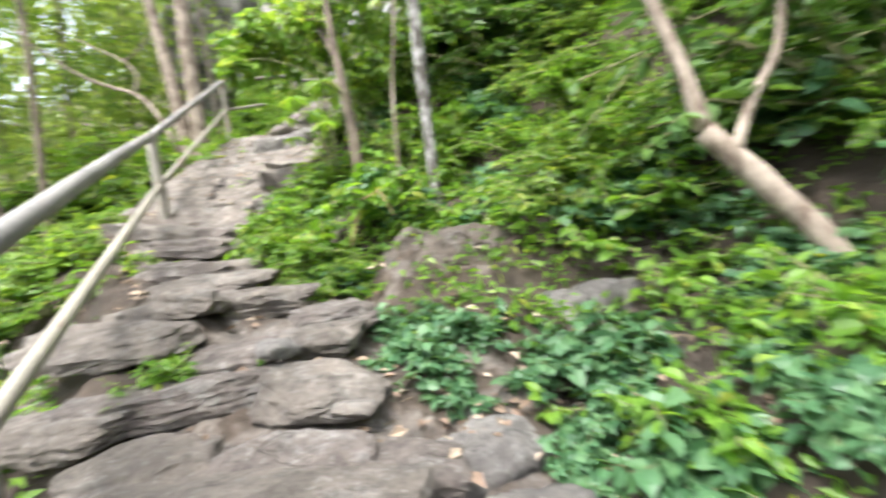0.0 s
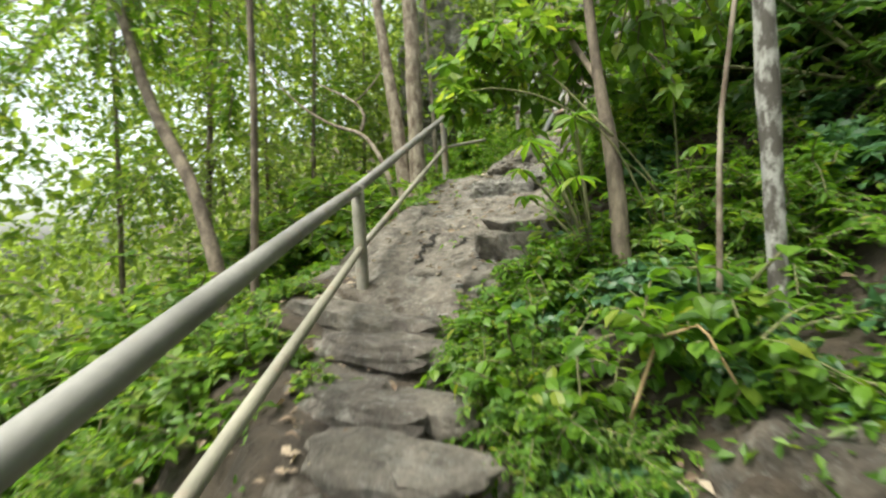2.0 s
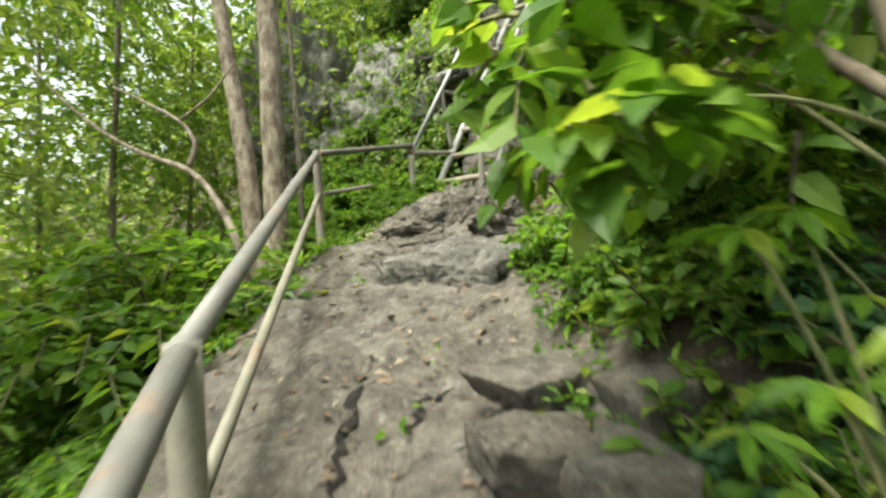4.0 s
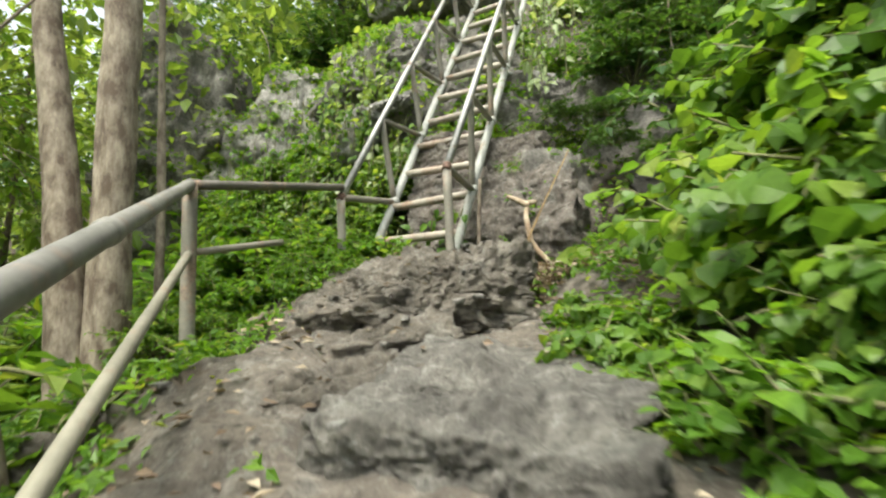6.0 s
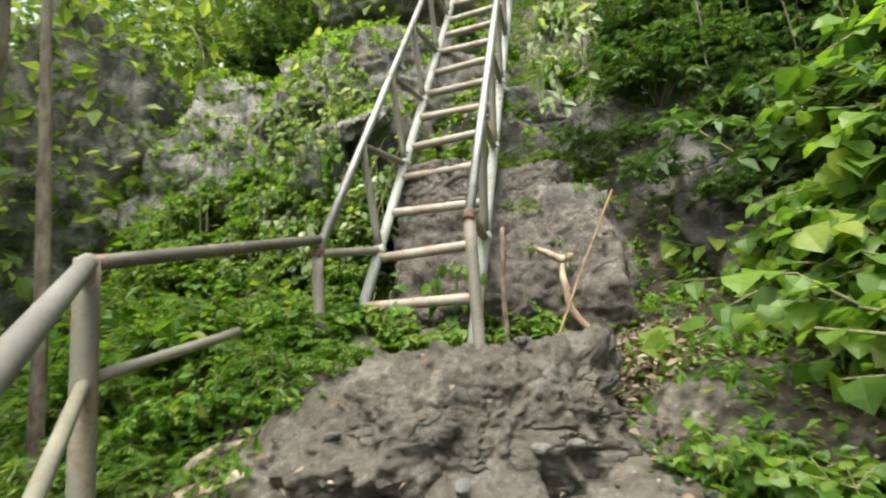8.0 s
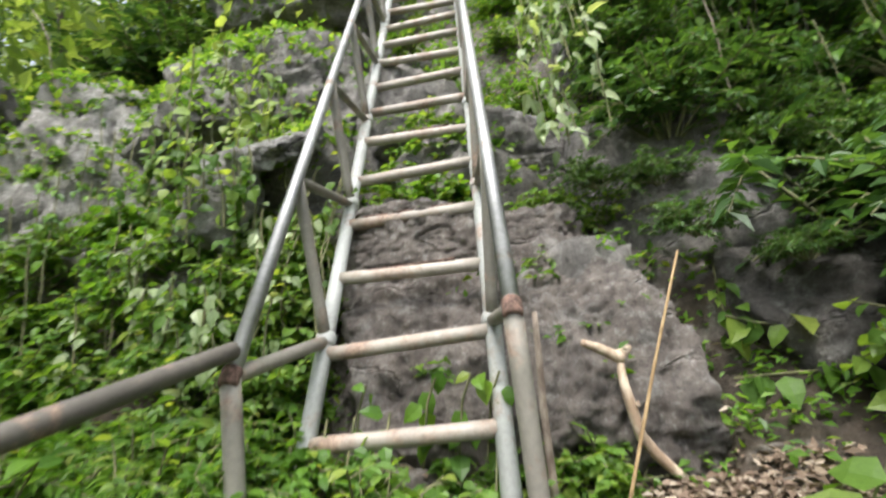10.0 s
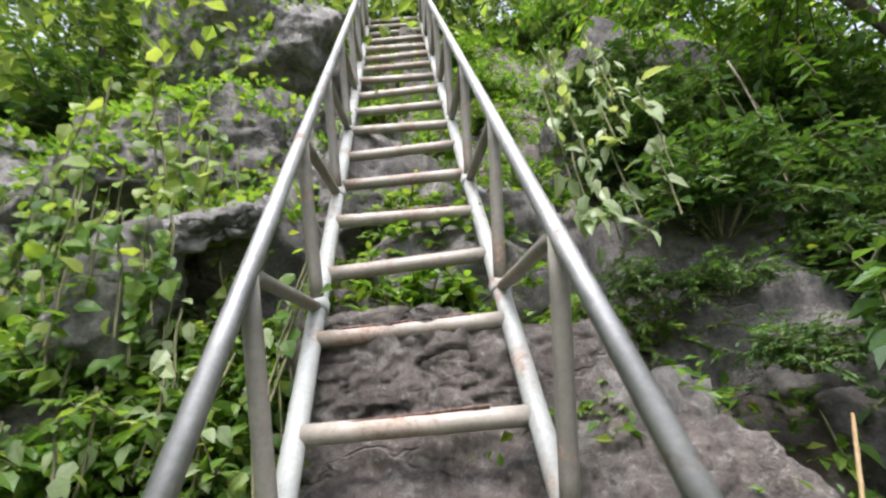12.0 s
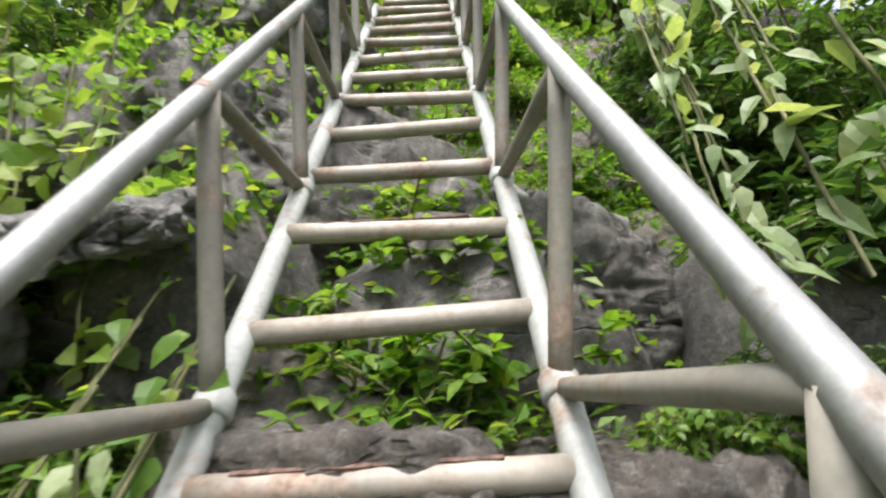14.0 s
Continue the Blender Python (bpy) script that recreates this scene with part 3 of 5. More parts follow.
# tilted slabs of the lower path: x, y, length, depth, turn
SLABS = ((0.23, 2.25, 0.74, 0.2, 28), (0.75, 2.36, 0.42, 0.28, 20), (-0.1, 2.42, 0.56, 0.28, 26), (0.36, 2.56, 0.5, 0.22, 24), (-0.02, 2.72, 0.3, 0.18, 10),
         (0.05, 2.92, 0.72, 0.17, 12), (0.56, 2.86, 0.36, 0.26, 40), (0.02, 2.08, 0.4, 0.2, 15), (0.35, 2.0, 0.42, 0.24, 30), (0.75, 2.05, 0.5, 0.24, 10), (-0.3, 2.15, 0.34, 0.24, 40),
         (0.62, 2.62, 0.32, 0.18, 30), (1.05, 2.12, 0.36, 0.2, 5), (-0.25, 2.7, 0.26, 0.2, 60))
for n, (x, y, long, deep, turn) in enumerate(SLABS):
    V, T = rock_shape((long * 0.52, deep * 0.56, 0.06), 340 + n, 4, 10, 0.07, 0.02)
    ob = part("stone", mesh_of("stone", V, T, False, [M_PATH if n % 3 else M_WARM]), path)
    ob.matrix_basis = pose(x, y, zat(x, y) + 0.025 + 0.012 * (n % 3), rng_p.uniform(-4, 8), rng_p.uniform(-6, 6), turn)
white = part("stone", mesh_of("stone", *rock_shape((0.075, 0.05, 0.035), 333, 3, 10, 0.1), True, [M_PALE]), path, "loose white stone chip")
white.matrix_basis = pose(0.55, 2.44, zat(0.55, 2.44) + 0.1, 10, 15, 60)
for x, y, sc in ((-1.0, 3.97, 1.5), (-0.8, 3.7, 1.3), (-0.5, 3.3, 1.2)):
    ob = part("stone", STONES[4], path)
    ob.matrix_basis = pose(x, y, zat(x, y) + 0.03, -4, 4, 10) @ Matrix.Diagonal((sc, sc, sc, 1))


# ---- railing ----
def pipe(name, a, b, radius, mat, parent, sides=14, label="", bow=0.0):
    q = np.linspace(a, b, 7)
    q[:, 2] += bow * np.sin(np.linspace(0, np.pi, 7))
    V, T = tube(q, radius, sides)
    return part(name, mesh_of(name, V, T, True, [mat]), parent, label)


def collar(at, along, radius, mat, parent):
    a, d = np.array(at, float), unit(np.array(along, float))
    V, T = tube([a - d * 0.035, a - d * 0.025, a + d * 0.025, a + d * 0.035], [radius * 1.02, radius * 1.16, radius * 1.16, radius * 1.02], 14)
    return part("weld", mesh_of("weld", V, T, True, [mat]), parent, "lumpy weld joint")


rail = tagged(new("railing"), "grey painted pipe railing along the rocky path", "railing")
RAIL_TOP = [np.array(p) for p in ((1.27, 0.24, 0.55), (0.418, 1.583, 1.19), (-1.453, 4.298, 1.894), (-3.104, 7.731, 3.157))]
for n, (a, b) in enumerate(zip(RAIL_TOP, RAIL_TOP[1:])):
    pipe("top_rail", a, b, 0.033, M_OLDRAIL, rail, bow=(0, 0.012, 0)[n])
    pipe("lower_rail", a - (0, 0, (0.38, 0.325, 0.385)[n]), b - (0, 0, (0.325, 0.385, 0.413)[n]), 0.023, M_CREAM, rail)
    collar(b, b - a, 0.031, M_OLDRAIL, rail)
for p in RAIL_TOP:
    pipe("post", p + (0, 0, 0.02), (p[0], p[1], min(zat(p[0], p[1]), p[2] - 0.9) - 0.15), 0.042, M_POST, rail)
J = np.array([-2.522, 8.913, 3.40])
pipe("top_rail", RAIL_TOP[3], J, 0.03, M_DARKRAIL, rail)
pipe("lower_rail", RAIL_TOP[3] - (0, 0, 0.41), (-2.8, 8.35, 2.88), 0.023, M_CREAM, rail)
collar(RAIL_TOP[2] + (RAIL_TOP[3] - RAIL_TOP[2]) * 0.55, RAIL_TOP[3] - RAIL_TOP[2], 0.033, M_OLDRAIL, rail)

# ---- ladder ----
ladder = tagged(new("ladder"), "steep grey steel pipe ladder with handrails up the rocks", "ladder")
TOPK, BACK = 18.6, 0.5
def hand(s, k):
    """A point of the ladder's handrail on side s beside rung k."""
    a = (k + 1.75) / 20.75
    return ladder_point(-0.447 + 0.065 * a, k, 0.98 - 0.02 * a) if s < 0 else ladder_point(0.506 - 0.106 * a, k, 1.02 - 0.13 * a)


for s, w in ((-1, -0.41), (1, 0.41)):
    pipe("stringer", ladder_point(w, -1.0), ladder_point(w, TOPK), 0.040, M_PIPE, ladder)
    k0 = -1.75 if s < 0 else -1.55
    a = hand(s, k0)
    pipe("handrail", a, hand(s, TOPK + 0.8), 0.030, M_RAIL, ladder)
    pipe("post", a, (a[0], a[1], zat(a[0], a[1]) - 0.1), 0.034, M_POST, ladder)
    pipe("brace", a, ladder_point(w, 1.15), 0.03, M_POST, ladder)
    collar(a, ladder_point(0, 1) - ladder_point(0, 0), 0.030, M_RUST, ladder)
    k = 1.15
    while k < TOPK:
        pipe("post", ladder_point(w, k), hand(s, k - BACK), 0.03, M_POST, ladder)
        if k + 2.3 < TOPK:
            pipe("brace", hand(s, k - BACK), ladder_point(w, k + 2.3), 0.026, M_POST, ladder)
        collar(ladder_point(w, k), ladder_point(0, 1) - ladder_point(0, 0), 0.044, M_PIPE, ladder)
        k += 2.3
for k in range(19):
    tilt = 0.012 * math.sin(k * 2.1)
    rung = pipe("rung", ladder_point(-0.385, k, -tilt), ladder_point(0.385, k, tilt), 0.037, M_RUNG, ladder)
    if k in (2, 3, 5):
        q = np.linspace(ladder_point(-0.3, k, 0.034), ladder_point(0.25, k, 0.036), 12)
        wig = np.random.RandomState(k).uniform(0.006, 0.02, 12)
        V, T = tube(q - HV * 0.01, wig, 6)
        V[:, 2] = np.minimum(V[:, 2], np.interp(V[:, 0], q[:, 0], q[:, 2]) + 0.006)
        part("rust_strip", mesh_of("rust_strip", V, T, False, [M_RUST]), rung, "flaking brown rust strip")
pipe("support", ladder_point(0.41, 5.6, -0.02), (-0.45, 10.45, 4.95), 0.035, M_PIPE, ladder, label="pale green pipe tying the ladder to the rock")

# ---- leaves ----
def leaf_shape(kind):
    """Vertices (along, side, up) and triangles of one leaf."""
    if kind == "plain":
        return np.array([(0, 0, 0), (0.45, 0.5, 0.10), (1, 0, -0.12), (0.45, -0.5, 0.10)]), np.array([(0, 2, 1), (0, 3, 2)])
    w1, w2 = {"broad": (0.5, 0.4), "lance": (0.36, 0.46), "oval": (0.45, 0.48)}[kind]
    V = [(0, 0, 0), (0.25, w1, 0.07), (0.25, 0, 0), (0.25, -w1, 0.07), (0.62, w2, 0.02), (0.62, 0, -0.05), (0.62, -w2, 0.02), (1, 0, -0.2)]
    T = [(0, 2, 1), (0, 3, 2), (1, 2, 5), (1, 5, 4), (2, 3, 6), (2, 6, 5), (4, 5, 7), (5, 6, 7)]
    return np.array(V, float), np.array(T)


def leaves(P, D, N, L, W, kind):
    """Leaves at P along D with upper side N, lengths L and widths W."""
    S, T = leaf_shape(kind)
    D = unit(np.asarray(D, float))
    side = unit(np.cross(N, D))
    up = np.cross(D, side)
    P, L, W = np.asarray(P), np.asarray(L), np.asarray(W)
    V = P[:, None] + D[:, None] * (S[None, :, :1] * L[:, None, None]) + side[:, None] * (S[None, :, 1:2] * W[:, None, None]) + up[:, None] * (S[None, :, 2:] * L[:, None, None])
    F = T[None] + (np.arange(len(P)) * len(S))[:, None, None]
    return V.reshape(-1, 3), F.reshape(-1, 3)


def spray(rng, base, direction, length, n_leaves, leaf, width, kind, droop=0.35, start=0.25, hang=0.15):
    """A twig from base with leaves along it. Returns its points and its leaves."""
    m = 7
    t = np.linspace(0, 1, m)
    d = unit(np.asarray(direction, float))
    bend = unit(rng.normal(size=3)) * 0.18
    pts = base + length * (t[:, None] * d + t[:, None] ** 2 * (bend + np.array([0, 0, -droop])))
    s = np.clip(np.linspace(start, 1.0, n_leaves) + rng.uniform(-0.03, 0.03, n_leaves), 0, 1)
    P = np.stack([np.interp(s, t, pts[:, k]) for k in range(3)], 1)
    tan = unit(np.stack([np.interp(s, t, np.gradient(pts[:, k])) for k in range(3)], 1))
    side = unit(np.cross(tan, [0, 0, 1]) + 1e-6)
    sign = np.where(np.arange(n_leaves) % 2 == 0, 1, -1)[:, None]
    D = tan * rng.uniform(0.3, 0.9, (n_leaves, 1)) + side * sign + rng.normal(size=(n_leaves, 3)) * 0.3 + np.array([0, 0, -hang])
    N = np.array([0, 0, 1.0]) + rng.normal(size=(n_leaves, 3)) * 0.4
    L = leaf * rng.uniform(0.6, 1.2, n_leaves)
    return pts, leaves(P, D, N, L, L * width * rng.uniform(0.85, 1.15, n_leaves), kind)


def bush_meshes(seed, stems, radius, height, n_leaves, leaf, width, kind, mat, droop=0.35, twigs=3, up=0.9, hang=0.15):
    """Stem and leaf meshes of a shrub, its base at the origin."""
    rng = np.random.RandomState(seed)
    wood, green = [], []
    for _ in range(stems):
        a = rng.uniform(0, 2 * np.pi)
        out = rng.uniform(0.1, 1.0) ** 0.7
        d = np.array([math.cos(a) * out * radius, math.sin(a) * out * radius, height * rng.uniform(0.5, 1.0) * (1.15 - 0.5 * out) * up])
        ln = np.linalg.norm(d)
        base = np.array([math.cos(a), math.sin(a), 0]) * rng.uniform(0, 0.12) * radius
        pts, lf = spray(rng, base, d, ln, n_leaves, leaf, width, kind, droop * 0.6, 0.3, hang)
        wood.append(tube(pts[::2], np.linspace(0.007, 0.003, 4) * (1 + height), 3, False))
        green.append(lf)
        for _ in range(twigs):
            q = pts[rng.randint(2, 6)]
            dd = unit(d) * 0.5 + unit(rng.normal(size=3)) * np.array([1, 1, 0.45])
            p2, l2 = spray(rng, q, dd, ln * rng.uniform(0.3, 0.55), n_leaves, leaf, width, kind, droop, 0.1, hang)
            wood.append(tube(p2[::3], np.linspace(0.004, 0.002, 3) * (1 + height), 3, False))
            green.append(l2)
    V, T = join(wood)
    stem = mesh_of("stem", V, T, True, [M_STEM])
    V, T = join(green)
    return stem, mesh_of("foliage", V, T, False, [mat])


def plant(name, label, meshes, category="bush", group=""):
    root = tagged(new(name), label, category, group)
    tagged(part("stem", meshes[0], root), kind="stuff")
    tagged(part("foliage", meshes[1], root), kind="stuff")
    return root


def plant_many(name, label, variants, spots, sink=0.05, category="bush", group=""):
    """Plants of the given mesh variants at (x, y, scale, turn) or (x, y, scale, turn, z)."""
    for n, s in enumerate(spots):
        ob = plant(name, label, variants[n % len(variants)], category, group)
        z = s[4] if len(s) > 4 else zat(s[0], s[1]) - sink
        ob.matrix_basis = pose(s[0], s[1], z, 0, 0, s[3]) @ Matrix.Diagonal((s[2], s[2], s[2], 1))


FERNY = [bush_meshes(40 + k, 22, 0.6, 0.75, 22, 0.066, 0.42, "plain", (M_MID, M_FRESH, M_MID)[k], 0.45, 5) for k in range(3)]
HEART = [bush_meshes(50 + k, 26, 0.8, 1.05, 9, 0.125, 1.0, "broad", M_FRESH, 0.5, 4, hang=0.6) for k in range(3)]
BROAD = [bush_meshes(60 + k, 16, 0.5, 0.55, 8, 0.13, 0.72, "broad", M_BLUE, 0.35, 3) for k in range(2)]
HERB = [bush_meshes(70 + k, 11, 0.3, 0.32, 7, 0.066, 0.55, "oval", (M_MID, M_FRESH)[k % 2], 0.3, 2) for k in range(4)]
DARK = [bush_meshes(80 + k, 20, 0.8, 1.1, 18, 0.095, 0.5, "plain", M_DEEP, 0.4, 5) for k in range(3)]
NETTLE = [bush_meshes(110 + k, 16, 0.6, 0.8, 9, 0.1, 0.6, "oval", (M_FRESH, M_MID, M_FRESH)[k], 0.45, 3, hang=0.35) for k in range(3)]
HAZY = [bush_meshes(95 + k, 20, 0.8, 1.0, 16, 0.092, 0.55, "plain", M_HAZELEAF, 0.4, 5) for k in range(2)]
LIME = [bush_meshes(90 + k, 20, 0.8, 1.0, 16, 0.092, 0.55, "plain", (M_FRESH, M_MID)[k % 2], 0.4, 5) for k in range(4)]


def on_ledge(x, y):
    """The bare broken rock beside the slab, where nothing grows."""
    return -1.2 < x < -0.3 and 4.45 < y < 5.7


def by_boulder(x, y):
    """The open place round the brown boulder and in front of it."""
    return 0.5 < x < 1.55 and 2.55 < y < 3.6


def by_trunk(x, y):
    """The open place round the leaning broken trunk."""
    return 1.6 < x < 2.8 and 2.0 < y < 3.3


def scatter(seed, n, x0, x1, y0, y1, keep, smin, smax):
    rng = np.random.RandomState(seed)
    out = []
    while len(out) < n:
        x, y = rng.uniform(x0, x1), rng.uniform(y0, y1)
        d = (x - np.interp(y, PY, PX)) * 0.86
        v = (x - R0[0]) * HV[0] + (y - R0[1]) * HV[1]
        w = (x - R0[0]) * WV[0] + (y - R0[1]) * WV[1]
        if keep(x, y, d, v, w):
            out.append((x, y, rng.uniform(smin, smax), rng.uniform(0, 360)))
    return out


# hillside above the path
plant_many("ferny_shrub", "ferny green shrub on the slope above the path", FERNY, scatter(1, 42, -1.0, 3.2, 2.9, 6.2, lambda x, y, d, v, w: 0.85 < d < 3.5 and not on_ledge(x - 0.3, y) and not by_boulder(x, y) and not by_trunk(x, y), 0.55, 0.95))
plant_many("ferny_shrub", "leafy green shrub at the edge of the path", (NETTLE[1], FERNY[0], NETTLE[1]), [(0.088, 3.628, 0.75, 10), (0.323, 3.438, 0.6, 90), (-0.186, 4.001, 0.7, 200), (0.6, 3.78, 0.8, 300), (-0.01, 4.4, 0.7, 60)])
plant_many("broadleaf_shrub", "grey-green broad-leaved shrub beside the rocks", BROAD, [(1.0, 2.62, 0.36, 20), (0.84, 2.78, 0.28, 100), (1.16, 2.52, 0.3, 160), (1.2, 2.78, 0.36, 220), (1.85, 2.3, 0.55, 300), (2.15, 2.45, 0.4, 40), (2.1, 1.9, 0.45, 80), (2.75, 2.1, 0.6, 10), (1.72, 2.75, 0.5, 270), (1.45, 2.8, 0.36, 50), (1.2, 4.0, 0.6, 330), (1.6, 3.85, 0.7, 200), (0.68, 3.85, 0.5, 100), (1.75, 1.85, 0.42, 130), (2.0, 3.5, 0.6, 15), (2.6, 3.5, 0.8, 190), (3.0, 2.9, 0.8, 70), (1.62, 2.45, 0.36, 250), (2.5, 1.5, 0.6, 30)])
plant_many("herb", "low grey-green herb beside the lower boulders", BROAD, [(1.6, 2.05, 0.34, 0), (1.85, 2.1, 0.4, 60), (1.55, 2.28, 0.28, 120), (1.95, 1.75, 0.4, 200), (2.2, 2.2, 0.42, 90), (1.42, 2.6, 0.26, 300), (0.75, 2.95, 0.3, 10), (0.95, 2.98, 0.3, 70), (1.75, 2.5, 0.34, 150)], 0.02, "herb")
plant_many("herb", "low grey-green herb between the rocks", BROAD + HERB[:1], [(a, b, c * 0.42 if n % 3 < 2 else c, e) for n, (a, b, c, e) in enumerate(scatter(21, 60, -1.0, 3.0, 1.2, 6.0, lambda x, y, d, v, w: (0.5 if y > 2.7 else 0.95) < d < 2.2 and not on_ledge(x, y) and not by_boulder(x, y), 0.7, 1.3))], 0.02, "herb")
plant_many("dark_shrub", "dark green shrub in the shade of the hillside", DARK, scatter(3, 30, -0.2, 6.0, 2.5, 9.5, lambda x, y, d, v, w: 2.2 < d < 6 and not by_trunk(x, y - 0.5), 0.9, 1.6))
plant_many("heart_leaf_shrub", "bright green heart-leaved shrub beside the ledge", HEART, [(-0.8, 6.8, 0.45, 60), (-0.72, 7.25, 0.5, 150), (-0.6, 6.45, 0.5, 240), (-0.78, 7.65, 0.4, 10), (-0.208, 6.735, 0.75, 0), (0.075, 7.125, 0.95, 80), (0.405, 6.445, 1.1, 160), (0.3, 7.71, 0.8, 200), (0.821, 7.223, 1.2, 300), (0.182, 5.972, 0.85, 30), (0.761, 8.204, 0.9, 90), (1.246, 6.637, 1.3, 200), (-0.281, 6.209, 0.5, 140), (0.408, 7.515, 1.0, 250, 2.812), (0.9, 7.71, 1.1, 20, 3.07), (1.129, 7.027, 1.1, 110, 2.941), (0.233, 6.93, 0.9, 310, 2.637), (0.766, 6.256, 1.0, 75, 2.608), (0.977, 8.007, 1.1, 40, 3.58), (0.608, 7.515, 0.95, 190, 3.362), (1.413, 7.418, 1.2, 260, 3.558), (0.361, 8.204, 0.8, 130, 2.987)])
plant_many("ferny_shrub", "ferny green shrub crowding the path", FERNY, scatter(24, 12, -1.3, 0.4, 2.7, 4.6, lambda x, y, d, v, w: 0.42 < d < 0.75 and not on_ledge(x - 0.2, y), 0.4, 0.6))
plant_many("herb", "leafy herb at the edge of the slab", HERB, scatter(25, 26, -1.3, 0.2, 2.4, 7.4, lambda x, y, d, v, w: 0.55 < d < 1.1 and not on_ledge(x, y), 0.8, 1.4), 0.02, "herb")
plant_many("herb", "small herb beside the railing posts", HERB, scatter(26, 9, -2.6, 0.6, 0.8, 4.2, lambda x, y, d, v, w: -0.8 < d < -0.42, 0.35, 0.65), 0.02, "herb")
# slope below the path
plant_many("shrub", "sunlit lime-green shrub on the slope below", LIME, scatter(5, 50, -9.0, 0.5, -2.0, 11.0, lambda x, y, d, v, w: -7 < d < -1.9 and v < 2, 1.0, 1.9))
plant_many("ferny_shrub", "ferny green shrub below the railing", FERNY, scatter(6, 40, -6.0, 0.6, -1.0, 8.0, lambda x, y, d, v, w: -3 < d < -1.25, 0.5, 0.85))
plant_many("herb", "low leafy herb below the railing", HERB, scatter(22, 40, -4.0, 0.6, 0.0, 7.5, lambda x, y, d, v, w: -1.7 < d < -0.85, 0.6, 1.2), 0.02, "herb")
# Background shrubs in the paled leaf, its colour standing in for hazy brightness.
plant_many("shrub", "tall shrub behind the railing, leaves paled for hazy light", HAZY, [(-5.347, 8.303, 1.9, 0), (-6.2, 9.3, 2.2, 70), (-4.888, 7.418, 1.5, 150), (-6.9, 10.2, 2.4, 220), (-5.908, 7.809, 2.0, 310), (-7.4, 9.2, 2.5, 30)])
# ledge and cliff
plant_many("ferny_shrub", "ferny green shrub behind the corner of the railing", (FERNY[0], NETTLE[1], FERNY[2]), [(-3.3, 8.5, 0.75, 0), (-2.95, 8.45, 0.62, 70), (-2.6, 8.6, 0.6, 140), (-2.8, 8.95, 0.7, 210), (-3.25, 9.0, 0.9, 280), (-2.3, 8.8, 0.42, 30), (-3.65, 8.8, 0.95, 100), (-2.45, 9.2, 0.55, 170), (-3.5, 9.4, 1.0, 240), (-2.05, 8.75, 0.32, 310), (-2.65, 8.35, 0.4, 20), (-3.1, 8.2, 0.4, 60)])
plant_many("nettle", "low ferny shrub on the ledge by the ladder", (NETTLE[0], FERNY[0], NETTLE[2]), scatter(7, 30, -6.0, -2.2, 8.0, 11.0, lambda x, y, d, v, w: w < -0.8 and v > -1.2 and v < 1.6 and y > 8.15, 0.4, 0.75))
plant_many("herb", "leafy herb around the foot of the ladder", HERB, scatter(23, 46, -4.0, 0.5, 8.4, 10.2, lambda x, y, d, v, w: -2.5 < w < 1.0 and -0.75 < v < 0.5 and (w < -0.55 or v > -0.3 or w > 0.6), 0.7, 1.25), 0.02, "herb")
plant_many("dark_shrub", "dark shrub growing from the cliff", DARK, scatter(8, 34, -1, 6.0, 10.5, 17.5, lambda x, y, d, v, w: w > 1.5 and v > 1.0, 0.7, 1.4))
plant_many("shrub", "green shrub growing from the cliff", LIME, scatter(10, 14, -9, -1.0, 10.5, 17.5, lambda x, y, d, v, w: w < -1.5 and 1.0 < v < 4 and not (-3.2 < w < 0 and v < 5.2), 0.7, 1.3))
plant_many("dark_shrub", "dark shrub along the top of the cliff", DARK, scatter(11, 22, -9, -1.0, 10.5, 17.5, lambda x, y, d, v, w: w < -1.5 and v > 2.5 and not (-3.2 < w < 0 and v < 5.2), 0.8, 1.5))
rng_c = np.random.RandomState(71)
def on_cliff(n, w0, w1, k0, k1, dz, smin, smax):
    out = []
    for _ in range(n):
        p = ladder_point(rng_c.uniform(w0, w1), rng_c.uniform(k0, k1), dz)
        out.append((p[0], p[1], rng_c.uniform(smin, smax), rng_c.uniform(0, 360), p[2]))
    return out


plant_many("nettle", "low leafy shrub against the ladder", NETTLE, on_cliff(12, -1.5, -0.72, 0.8, 4.5, -0.5, 0.4, 0.6), 0)
plant_many("nettle", "leafy green shrub beside the ladder", NETTLE, on_cliff(30, -3.4, -0.95, 0.0, 5.5, -0.62, 0.6, 0.9), 0)
plant_many("ferny_shrub", "ferny shrub between the rocks beside the ladder", FERNY, on_cliff(12, -3.2, -0.95, 1.5, 9, -0.65, 0.35, 0.6), 0)
plant_many("dark_shrub", "dark leafy shrub hanging over the rocks", DARK, on_cliff(16, 1.6, 4.2, 4, 12, -0.4, 0.5, 0.9), 0)
plant_many("dark_shrub", "small dark shrub in the rock hollow", DARK, on_cliff(14, 1.15, 3.0, 2.4, 5.0, -0.35, 0.28, 0.5), 0)
plant_many("shrub", "leafy shrub on the rocks", LIME, scatter(9, 36, -6.0, 3.0, 9.8, 14.5, lambda x, y, d, v, w: 0.85 < abs(w) < 3.6 and v > 0.7 and not (w < 0 and v > 2.8), 0.3, 0.65))
